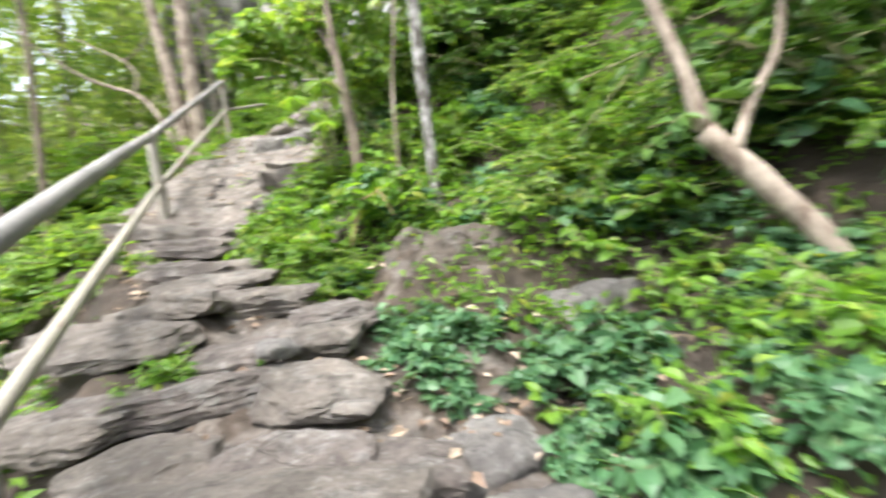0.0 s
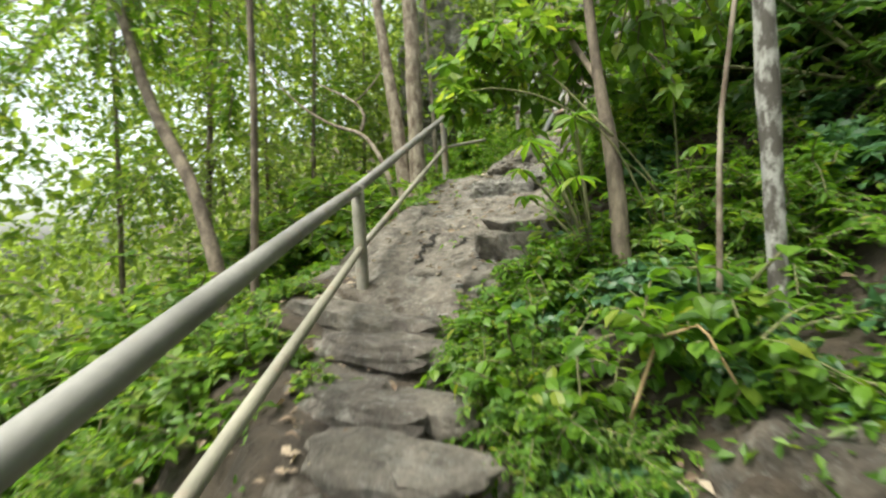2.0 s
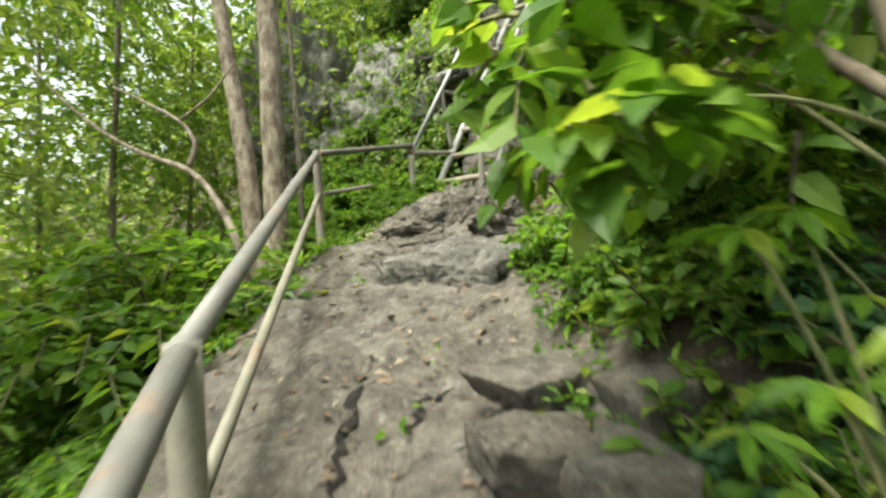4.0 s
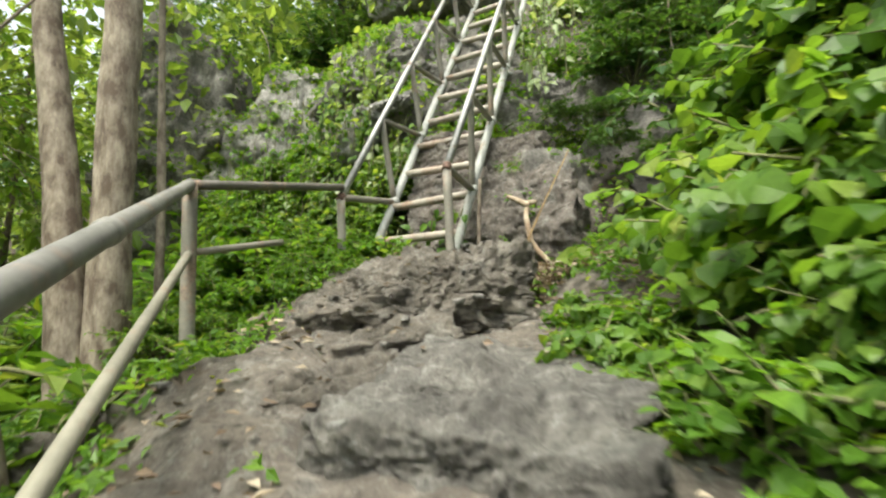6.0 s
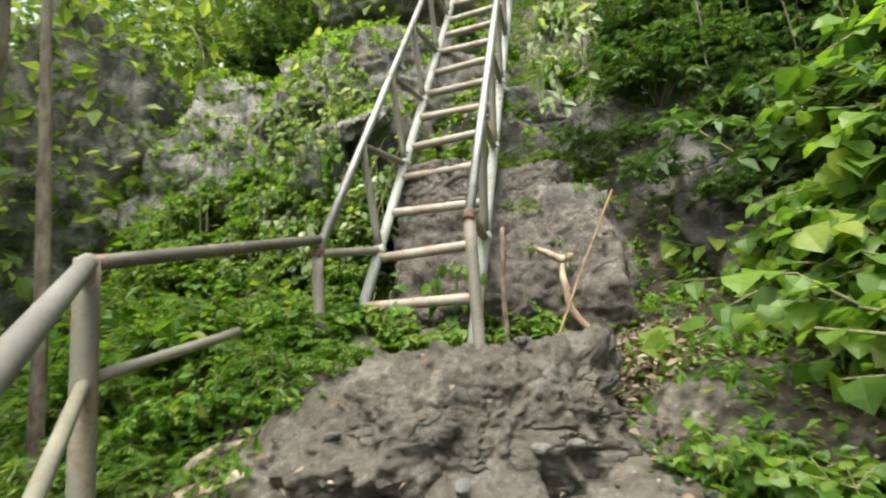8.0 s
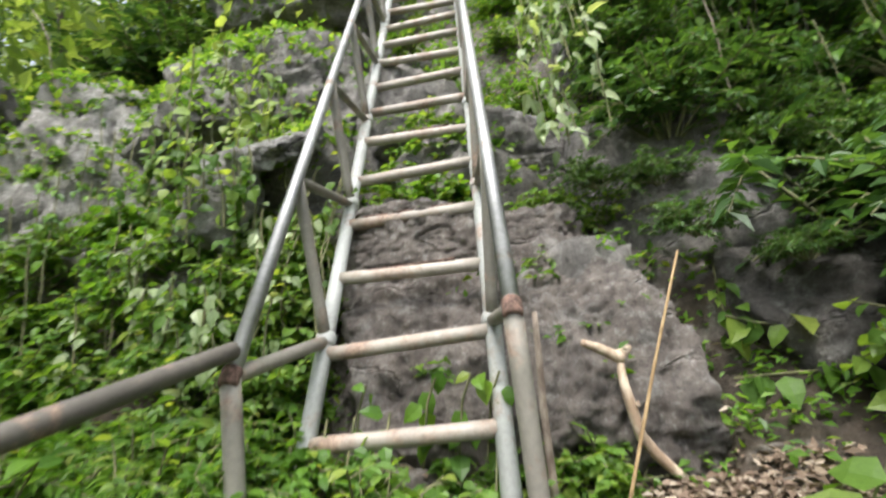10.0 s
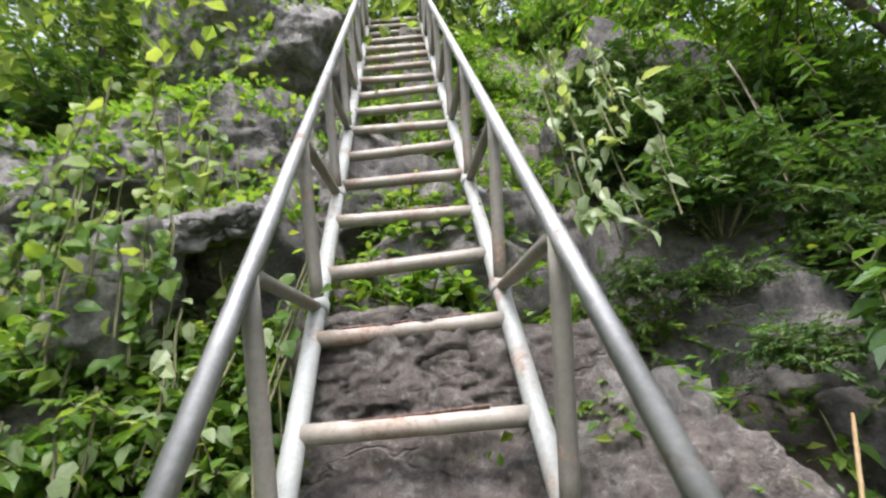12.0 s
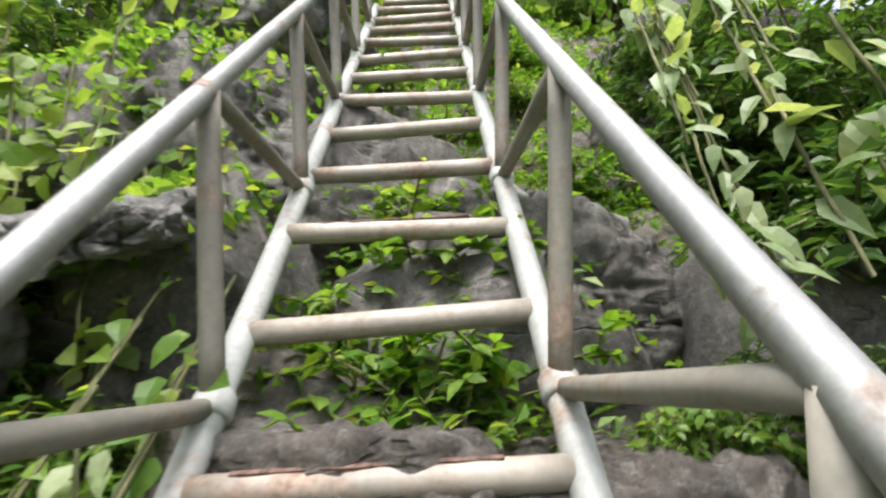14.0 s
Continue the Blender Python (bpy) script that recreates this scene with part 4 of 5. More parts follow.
plant_many("herb", "green herb growing under the ladder rungs", HERB, [(*ladder_point(w, k)[:2], sc, t, ladder_point(w, k, -0.62)[2]) for w, k, sc, t in ((-0.2, 4.6, 1.1, 0), (0.15, 4.6, 1.2, 50), (0.0, 5.2, 1.1, 140), (-0.3, 5.8, 1.0, 80), (0.3, 6.4, 1.0, 30), (0.0, 7.4, 1.1, 200), (-0.35, 4.5, 0.9, 10), (0.35, 4.6, 0.8, 10), (0.2, 9.5, 1.2, 0), (-0.2, 11.5, 1.2, 60), (0.1, 4.9, 1.3, 20), (-0.1, 4.8, 1.4, 240), (0.3, 5.2, 1.2, 70), (-0.3, 5.0, 1.3, 300), (0.35, 5.9, 1.2, 180), (0.0, 6.2, 1.3, 100))], 0, "herb")


def tree(name, label, trunks, crowns, bark, leaf_mat, seed, leaf=0.11, twigs=60, category="tree", kind="plain", width=0.5, per=14, clear=1.6):
    """Trunks as (points, r0, r1); crowns as (centre, radius) filled with leafy twigs."""
    rng = np.random.RandomState(seed)
    root = tagged(new(name), label, category)
    for pts, r0, r1 in trunks:
        pts = np.asarray(pts, float)
        t = np.linspace(0, 1, len(pts))
        tt = np.linspace(0, 1, 18)
        q = np.stack([np.interp(tt, t, pts[:, k]) for k in range(3)], 1)
        for _ in range(2):
            q[1:-1] = (q[:-2] + q[1:-1] * 2 + q[2:]) / 4
        V, T = tube(q, np.linspace(r0, r1, 18), 10, True, 0.16, seed)
        part("trunk", mesh_of("trunk", V, T, True, [bark]), root)
    if crowns:
        green, wood = [], []
        for c, r in crowns:
            for _ in range(int(twigs * r)):
                d = unit(rng.normal(size=3))
                p = np.asarray(c) + d * r * rng.uniform(0.1, 0.9) * np.array([1, 1, 0.8])
                if abs(p[0] - np.interp(p[1], PY, PX)) < clear + r * 0.3 and p[2] - np.interp(p[1], PY, PZ) < 3.6:
                    continue
                pts, lf = spray(rng, p, d + np.array([0, 0, -0.1]), r * rng.uniform(0.3, 0.6), per, leaf, width, kind, 0.4, 0.05)
                wood.append(tube(pts, np.linspace(0.009, 0.003, len(pts)), 3, False))
                green.append(lf)
        V, T = join(green)
        crown = tagged(part("crown", mesh_of("crown", V, T, False, [leaf_mat]), root), kind="stuff")
        V, T = join(wood)
        tagged(part("branch", mesh_of("branch", V, T, True, [bark]), crown), kind="stuff")
    return root


tree("tree", "twin-trunked brown-barked tree beside the railing", [
    ([(-3.72, 7.9, 1.5), (-3.73, 7.9, 2.7), (-3.69, 7.9, 4.7), (-3.9, 8.0, 9.0)], 0.14, 0.09),
    ([(-3.92, 7.85, 1.5), (-3.97, 7.86, 2.5), (-4.12, 7.9, 3.6), (-4.3, 7.9, 4.8), (-4.8, 7.9, 8.6)], 0.125, 0.07),
    ([(-3.62, 8.2, 1.8), (-3.6, 8.2, 3.0), (-3.64, 8.2, 4.6), (-3.75, 8.3, 7.0)], 0.035, 0.02)],
    [((-4.354, 8.402, 10.993), 1.6), ((-5.088, 7.418, 9.957), 1.4)], M_BARK, M_MID, 1, 0.13, 30)
tree("tree", "slim upright tree with mottled grey-white bark", [
    ([(0.8, 4.15, 1.0), (0.785, 4.15, 1.42), (0.765, 4.15, 2.36), (0.74, 4.2, 3.8), (0.6, 4.5, 6.3)], 0.04, 0.03)],
    [((0.76, 4.76, 5.435), 1.3)], M_MOTTLED, M_FRESH, 2, twigs=30)
tree("tree", "leaning brown-stemmed tree on the slope below", [
    ([(-2.7, 4.2, 0.2), (-2.85, 4.2, 1.0), (-3.22, 4.2, 2.05), (-3.95, 4.2, 2.95), (-4.7, 4.25, 4.5)], 0.075, 0.04)],
    [((-4.521, 4.223, 4.401), 1.2), ((-4.71, 4.4, 5.81), 1.4)], M_SLIM, M_FRESH, 7, 0.14, 50)
tree("tree", "thin brown stem with leafy shoots below the railing", [
    ([(-2.6, 4.2, 0.2), (-2.52, 4.2, 1.0), (-2.34, 4.2, 2.55), (-2.42, 4.3, 4.2)], 0.04, 0.02)],
    [((-3.017, 4.49, 4.216), 0.9), ((-2.817, 4.49, 3.116), 0.6)], M_SLIM, M_FRESH, 8, 0.12, 50)
tree("small_tree", "small tree with bright spreading leaves", [
    ([(0.17, 4.45, 1.1), (0.155, 4.45, 1.45), (0.132, 4.45, 1.9), (0.06, 4.5, 2.3), (-0.02, 4.6, 2.9)], 0.05, 0.022),
    ([(0.06, 4.5, 2.3), (-0.14, 4.7, 2.6), (-0.36, 5.0, 2.95)], 0.02, 0.01)],
    [((0.01, 4.76, 2.6), 0.5), ((0.26, 4.76, 3.1), 0.7), ((-0.22, 5.12, 3.2), 0.6), ((-0.09, 5.5, 2.9), 0.5)], M_SLIM, M_FRESH, 3, 0.115, 50, kind="broad", width=0.55, per=9, clear=0.55)
tree("small_tree", "pale forked bare stem leaning over the slope", [
    ([(-3.054, 6.637, 1.624), (-3.122, 6.579, 2.232), (-3.404, 6.637, 2.674), (-3.687, 6.696, 2.927), (-4.26, 6.784, 3.08), (-5.063, 6.852, 3.533), (-5.867, 6.93, 4.237)], 0.038, 0.012),
    ([(-3.687, 6.696, 2.927), (-3.638, 6.735, 3.128), (-3.83, 6.774, 3.35), (-4.726, 6.92, 3.816)], 0.025, 0.01),
    ([(-3.83, 6.774, 3.35), (-3.562, 6.832, 3.533), (-3.367, 6.93, 3.837)], 0.015, 0.006)], None, M_BARK, M_MID, 4)
tree("fallen_trunk", "pale broken trunk leaning on the rocks", [
    ([(2.52, 2.85, 0.85), (2.42, 2.88, 1.01), (2.085, 2.92, 1.39)], 0.046, 0.041),
    ([(2.085, 2.92, 1.39), (2.02, 2.94, 1.63), (1.94, 2.97, 1.86), (1.8, 3.05, 2.3)], 0.032, 0.022),
    ([(2.18, 2.9, 1.3), (2.24, 2.92, 1.48), (2.34, 2.94, 1.64), (2.37, 2.98, 1.95)], 0.022, 0.014)], None, M_BARK, M_MID, 5, category="trunk")
for k, (x, y, h, b) in enumerate([(-6.0, 2.5, 7.0, -0.8), (-6.5, 6.0, 8.0, 0.4), (-4.5, 0.0, 7.0, -0.6), (-7.5, 9.0, 9.0, 0.3), (-8.5, 2.5, 9.0, -0.5), (-8.5, 11.5, 8.0, 0.2), (-9.5, 6.0, 10.0, 0), (-3.5, -2.5, 8.0, -0.5), (-10.5, 10.0, 10.0, 0), (-8.0, -2.0, 9.0, 0)]):
    z = zat(x, y)
    tree("tree", "slender leafy tree on the slope below", [([(x, y, z - 0.2), (x + b * 0.15, y + 0.1, z + h * 0.3), (x + b * 0.6, y + 0.2, z + h * 0.55), (x + b, y + 0.4, z + h)], 0.065, 0.025)],
        [((x + b * 0.6, y + 0.3, z + h * 0.45), 1.5), ((x + b, y - 0.6, z + h * 0.7), 1.8), ((x + b - 0.5, y + 0.8, z + h * 0.85), 1.8)], M_SLIM, (M_FRESH, M_HAZELEAF, M_HAZELEAF)[k % 3], 30 + k, 0.15, 48)
for k, (x, y, h) in enumerate([(3.5, 5.8, 5.0), (4.5, 3.0, 6.0), (5.0, 8.0, 6.0), (-1.0, 16.8, 4.0), (2.0, 15.5, 4.0), (-4.5, 16.5, 4.0), (-7.5, 15.0, 6.0), (4.5, 12.5, 6.0), (1.2, 17.0, 5.0), (-2.8, 17.5, 5.0), (-6.2, 16.4, 6.0), (-9.5, 14.0, 7.0), (-5.0, 18.5, 6.0), (-8.0, 17.5, 7.0)]):
    z = zat(x, y)
    tree("tree", "dark leafy tree on the hillside above", [([(x, y, z - 0.2), (x - 0.2, y, z + h * 0.5), (x - 0.4, y - 0.2, z + h)], 0.08, 0.03)],
        [((x, y, z + h * 0.3), 1.6), ((x - 0.3, y - 0.5, z + h * 0.75), 1.8)], M_DARKBARK, M_MID if y < 7 else M_DEEP, 60 + k, 0.14, 34 if y < 7 else 60)


tree("tree", "leafy tree overhanging the rock wall", [
    ([(2.41, 9.0, 3.2), (2.205, 9.1, 4.8), (1.7, 9.4, 6.3), (1.0, 9.8, 7.2)], 0.07, 0.03)],
    [((1.3, 9.4, 6.5), 1.0), ((1.7, 10.0, 6.2), 1.0), ((0.8, 10.3, 7.2), 0.9), ((2.3, 9.4, 5.6), 0.9), ((1.6, 8.9, 7.6), 1.3), ((2.4, 9.9, 7.4), 1.3), ((0.9, 9.6, 8.2), 1.2)], M_DARKBARK, M_MID, 9, 0.12, 50)


# Added tree, crowns kept out of view; only there to shade the path start.
tree("tree", "unseen tree added to shade the start of the path", [
    ([(3.576, 1.8, 0.278), (3.379, 1.89, 2.187), (2.885, 2.07, 4.005), (1.991, 2.25, 5.323)], 0.11, 0.04)],
    [((1.365, 1.528, 5.052), 1.5), ((2.497, 2.43, 5.241), 1.4)], M_BARK, M_MID, 10, 0.14, 12)
plant_many("dark_shrub", "big dark shrub at the top of the cliff", DARK, [(-4.2, 14.9, 1.9, 0), (-5.6, 14.3, 2.0, 90), (-3.0, 15.7, 1.8, 180), (-6.8, 13.8, 2.0, 270), (-1.2, 15.6, 1.5, 30), (0.8, 15.4, 1.6, 130)])
plant_many("nettle", "leafy shrub pressed against the ladder foot", NETTLE, [(*ladder_point(w, k)[:2], sc, t, ladder_point(w, k, dz)[2]) for w, k, dz, sc, t in ((-0.85, 2.0, -0.4, 0.45, 0), (-0.75, 2.8, -0.4, 0.42, 80), (-0.95, 3.4, -0.4, 0.5, 160), (-0.8, 4.2, -0.4, 0.4, 250), (-1.15, 2.6, -0.3, 0.5, 40), (0.75, 3.2, -0.55, 0.35, 20), (0.85, 4.3, -0.5, 0.35, 120))], 0)
plant_many("shrub", "green shrub beside the lower path", LIME, scatter(28, 16, -3.0, 5.0, -4.5, -0.8, lambda x, y, d, v, w: abs(d) > 1.1, 0.6, 1.1))


def hanging(name, label, seed, strands, leaf, mat, n=16, kind="broad", width=0.55):
    """Climbing or hanging leafy strands, each along its own points."""
    rng = np.random.RandomState(seed)
    root = tagged(new(name), label, "vine")
    green, wood = [], []
    for pts in strands:
        pts = np.asarray(pts, float)
        t = np.linspace(0, 1, len(pts))
        s = np.sort(rng.uniform(0.02, 1, n))
        P = np.stack([np.interp(s, t, pts[:, k]) for k in range(3)], 1) + rng.normal(size=(n, 3)) * 0.03
        D = rng.normal(size=(n, 3)) * 0.6 + np.array([-0.25, -0.5, -0.75])
        N = np.array([-0.25, -0.75, 0.75]) + rng.normal(size=(n, 3)) * 0.35
        L = leaf * rng.uniform(0.65, 1.25, n)
        green.append(leaves(P, D, N, L, L * width, kind))
        q = np.stack([np.interp(np.linspace(0, 1, 9), t, pts[:, k]) for k in range(3)], 1)
        wood.append(tube(q, 0.006, 4, False))
    V, T = join(wood)
    tagged(part("stem", mesh_of("stem", V, T, True, [M_STEM]), root), kind="stuff")
    V, T = join(green)
    tagged(part("foliage", mesh_of("foliage", V, T, False, [mat]), root), kind="stuff")
    return root


rng_v = np.random.RandomState(31)


def strand(p, length, sway=0.25, fall=1.0):
    """Points of one strand that hangs from p down the slope."""
    p = np.asarray(p, float)
    out = [p]
    for _ in range(5):
        p = p + np.array([rng_v.normal() * sway * 0.3, -0.1 - rng_v.uniform(0, 0.1), -fall]) * length / 5
        out.append(p)
    return out


hanging("vine", "bright climbing vine over the grey rock", 1, [strand(ladder_point(rng_v.uniform(-2.7, -0.9), rng_v.uniform(5.5, 10), rng_v.uniform(-0.1, 0.3)), rng_v.uniform(0.8, 1.6)) for _ in range(20)], 0.10, M_FRESH, 15, width=0.8)
hanging("vine", "green vine covering the cliff face", 2, [strand(ladder_point(rng_v.uniform(-3.6, -1.3), rng_v.uniform(2.5, 7), rng_v.uniform(-0.1, 0.5)), rng_v.uniform(0.7, 1.3)) for _ in range(22)], 0.085, M_MID, 14, width=0.6)
hanging("vine", "hanging pale-leaved branch beside the ladder", 3, [strand((-0.6 + rng_v.uniform(-0.28, 0.3), 9.85 + rng_v.uniform(-0.15, 0.15), rng_v.uniform(5.1, 5.8)), rng_v.uniform(0.35, 0.6), 0.25) for _ in range(11)], 0.11, M_PALELEAF, 8, width=0.4)
hanging("vine", "trailing vine with yellow-green leaves on the rock", 4, [[(0.35, 10.2, 4.68), (0.4, 10.1, 4.4), (0.42, 10.0, 4.2), (0.5, 9.9, 4.0)], [(0.3, 10.25, 4.75), (0.3, 10.1, 4.5), (0.45, 10.0, 4.3)], [(0.0, 9.5, 3.6), (-0.1, 9.4, 3.4), (-0.15, 9.3, 3.1)]], 0.10, M_FRESH, 14)
hanging("vine", "leafy creeper hanging over the dark rocks", 5, [strand(ladder_point(rng_v.uniform(1.8, 4.0), rng_v.uniform(4, 10), rng_v.uniform(0.0, 0.7)), rng_v.uniform(0.6, 1.4)) for _ in range(24)], 0.10, M_MID, 13, width=0.55)
hanging("vine", "big-leaved creeper at the foot of the rock", 6, [[(-0.18, 9.3, 3.3), (-0.1, 9.2, 3.25), (0.105, 9.1, 3.2)], [(-0.3, 9.2, 3.0), (0.007, 9.05, 3.0), (0.315, 8.9, 3.0)], [(0.22, 8.8, 3.0), (-0.07, 8.6, 2.85), (-0.254, 8.402, 2.743)]], 0.15, M_FRESH, 8, width=0.7)

hanging("vine", "pale yellow-green vine draped over the big rock", 10, [strand((rng_v.uniform(-3.35, -2.35), 10.75 + rng_v.uniform(-0.1, 0.5), rng_v.uniform(4.9, 6.0)), rng_v.uniform(0.5, 1.1), 0.5) for _ in range(16)], 0.1, M_LIMELEAF, 14, width=0.9)
hanging("vine", "broad-leaved creeper around the lowest rung", 11, [[ladder_point(w, -0.5, -0.3), ladder_point(w + 0.06, -0.3, -0.06), ladder_point(w + 0.1, 0.1, 0.06)] for w in (-0.42, -0.3, -0.15, 0.3)] + [[ladder_point(w, 0.4, -0.3), ladder_point(w + 0.05, 0.3, 0.0), ladder_point(w + 0.1, 0.2, 0.14)] for w in (-0.25, 0.05, 0.2, 0.32)], 0.1, M_MID, 6, width=0.75)
hanging("vine", "green vine hanging over the rock by the hollow", 12, [strand((rng_v.uniform(-3.1, -2.6), 10.36 + rng_v.uniform(-0.08, 0.1), rng_v.uniform(4.5, 4.95)), rng_v.uniform(0.3, 0.6), 0.4) for _ in range(11)], 0.085, M_FRESH, 12, width=0.8)
hanging("vine", "soft grey-green leaves beside the ladder", 13, [strand(ladder_point(rng_v.uniform(-1.9, -0.62), rng_v.uniform(1.0, 3.6), rng_v.uniform(0.0, 0.3)), rng_v.uniform(0.3, 0.5), 0.5) for _ in range(20)], 0.09, M_PALELEAF, 9, width=0.6)
hanging("vine", "large bright lobed leaves at the edge of the ledge", 7, [[(-0.839, 8.204, 2.587), (-0.654, 8.402, 2.653), (-0.408, 8.452, 2.715)], [(-0.562, 8.501, 2.617), (-0.362, 8.501, 2.797), (-0.158, 8.452, 2.895)]], 0.17, M_FRESH, 9, width=0.95)
hanging("vine", "yellow-green vine leaves climbing the ladder side", 8, [[ladder_point(-0.5, k, -0.25), ladder_point(-0.56, k + 0.5, -0.05), ladder_point(-0.47, k + 1.1, 0.1)] for k in (1.6, 2.2, 2.6, 3.1)] + [[ladder_point(-0.95, k, -0.3), ladder_point(-0.8, k + 0.6, -0.1), ladder_point(-0.7, k + 1.0, 0.05)] for k in (1.8, 2.5, 3.0, 3.4)], 0.085, M_FRESH, 8, width=0.7)
hanging("vine", "broad pale leaves drooping beside the ladder", 9, [strand((-0.6 + rng_v.uniform(-0.25, 0.3), 9.6 + rng_v.uniform(-0.15, 0.2), rng_v.uniform(4.85, 5.3)), rng_v.uniform(0.3, 0.5), 0.3) for _ in range(6)], 0.13, M_PALELEAF, 6, width=0.45)

tree("small_tree", "leafy branch with big soft leaves over the path", [
    ([(0.3, 4.6, 1.5), (0.15, 4.4, 2.0), (-0.1, 4.2, 2.2), (-0.3, 4.08, 2.26), (-0.46, 4.03, 2.25)], 0.006, 0.003),
    ([(0.15, 4.4, 2.0), (-0.2, 4.5, 2.4), (-0.55, 4.5, 2.5)], 0.007, 0.004)],
    [((-0.5, 4.06, 2.24), 0.13), ((-0.62, 4.5, 2.44), 0.2), ((-0.58, 4.3, 2.5), 0.18), ((-0.42, 4.6, 2.6), 0.28), ((-0.3, 5.0, 2.85), 0.34), ((-0.35, 4.25, 2.62), 0.2)], M_STEM, M_FRESH, 6, 0.095, 95, kind="broad", width=0.6, per=6, clear=0.3)

def palmate(name, label, base, heads, seed):
    """A sapling with leaves of seven fingers at the heads."""
    rng = np.random.RandomState(seed)
    root = tagged(new(name), label, "sapling")
    base = np.array(base, float)
    for h in heads:
        h = np.array(h, float)
        mid = (base + h) / 2 + np.array([0, 0, 0.12])
        t = np.linspace(0, 1, 9)[:, None]
        q = base * (1 - t) ** 2 + mid * 2 * t * (1 - t) + h * t ** 2
        V, T = tube(q, np.linspace(0.009, 0.004, 9), 6)
        stalk = part("stalk", mesh_of("stalk", V, T, True, [M_STEM]), root)
        a = rng.uniform(0, 6.28)
        ang = a + np.linspace(-2.3, 2.3, 7)
        tilt = rng.normal(size=2) * 0.25
        D = np.stack([np.cos(ang), np.sin(ang), -0.3 + tilt[0] * np.cos(ang) + tilt[1] * np.sin(ang)], 1)
        L = np.array([0.75, 0.9, 1.0, 1.05, 1.0, 0.9, 0.75]) * rng.uniform(0.11, 0.15)
        V, T = leaves(np.repeat(h[None], 7, 0), D, np.tile([tilt[0], tilt[1] - 0.2, 1.0], (7, 1)), L, L * 0.34, "lance")
        part("leaf", mesh_of("leaf", V, T, False, [M_MID]), stalk)


palmate("sapling", "green sapling with seven-fingered leaves", (0.02, 4.45, 1.35), [(-0.23, 4.19, 1.87), (-0.07, 4.21, 1.89), (-0.27, 4.4, 2.1), (-0.12, 4.6, 2.14), (-0.14, 4.1, 1.98), (0.05, 4.15, 1.8), (-0.3, 4.35, 1.75), (0.0, 4.3, 2.1)], 1)
palmate("sapling", "green sapling with fingered leaves in the shade", (0.349, 4.895, 1.544), [(0.06, 4.76, 1.935), (-0.051, 4.895, 2.144), (0.368, 4.67, 2.229), (-0.013, 5.03, 1.804), (0.471, 4.625, 1.926)], 2)
palmate("sapling", "small sapling with fingered leaves by the slab", (-0.136, 5.404, 1.572), [(-0.375, 5.215, 1.814), (-0.289, 5.451, 1.974), (-0.073, 5.167, 2.012), (-0.447, 5.593, 1.88)], 3)

# sticks and dead wood
def stick(name, label, points, r0, r1, mat, seed=0):
    root = tagged(new(name), label, "stick")
    for pts in points:
        pts = np.asarray(pts, float)
        t, tt = np.linspace(0, 1, len(pts)), np.linspace(0, 1, 12)
        q = np.stack([np.interp(tt, t, pts[:, k]) for k in range(3)], 1)
        V, T = tube(q, np.linspace(r0, r1, 12), 8, True, 0.2, seed)
        part("stick", mesh_of("stick", V, T, True, [mat]), root)
    return root


stick("forked_branch", "bare forked tan branch leaning on the boulder", [[(-0.738, 8.95, 2.55), (-0.99, 9.0, 2.85), (-1.021, 9.02, 3.1), (-0.993, 9.05, 3.2)], [(-0.992, 9.04, 3.18), (-1.093, 9.05, 3.24), (-1.163, 9.05, 3.27)], [(-0.993, 9.05, 3.2), (-0.924, 9.08, 3.22)]], 0.028, 0.016, M_DEADWOOD, 3)
stick("thin_stick", "long thin yellowish stick leaning on the boulder", [[(-1.166, 8.93, 2.6), (-0.889, 8.97, 3.15), (-0.64, 9.0, 3.62)]], 0.009, 0.005, M_STRAW, 4)
stick("short_stick", "grey upright stick beside the ladder", [[(-1.419, 8.98, 2.6), (-1.409, 8.99, 3.0), (-1.38, 9.0, 3.42)]], 0.018, 0.012, M_BARK, 5)
stick("log", "weathered pinkish log lying on the ledge", [[(-2.899, 7.957, 2.248), (-2.673, 7.997, 2.31), (-2.412, 7.868, 2.255)]], 0.045, 0.028, M_DEADWOOD, 6)
stick("log", "curved dead branch on the ledge", [[(-3.031, 8.106, 2.233), (-2.889, 8.204, 2.367), (-2.64, 8.224, 2.407), (-2.431, 8.106, 2.343)]], 0.03, 0.02, M_BARK, 7)
for a, b, c in (((-4.82, 12.28, 7.05), (-4.6, 12.3, 6.3), (-4.32, 12.37, 5.73)), ((0.45, 9.6, 5.6), (0.47, 9.55, 4.7), (0.85, 9.5, 3.9)), ((0.1, 10.4, 5.0), (0.15, 10.38, 4.7), (0.2, 10.35, 4.4))):
    a, b, c = np.array(a), np.array(b), np.array(c)
    bend = [a * (1 - t) ** 2 + b * 2 * t * (1 - t) + c * t * t + np.array([0.05 * math.sin(9 * t), 0.02, 0.03 * math.cos(7 * t)]) for t in np.linspace(0, 1, 12)]
    stick("liana", "bare hanging liana stem", [bend], 0.007, 0.005, M_BARK, 8)
stick("dead_stem", "thin pale bare stem among the undergrowth", [[(0.62, 3.9, 1.2), (0.64, 3.89, 1.89), (0.71, 3.9, 2.4), (0.7, 3.95, 2.9)]], 0.011, 0.006, M_BARK, 9)
stick("dead_stem", "pale curved dry stem in the bushes", [[(0.42, 3.5, 1.0), (0.5, 3.52, 1.25), (0.62, 3.5, 1.3), (0.7, 3.48, 1.15)]], 0.006, 0.004, M_STRAW, 10)


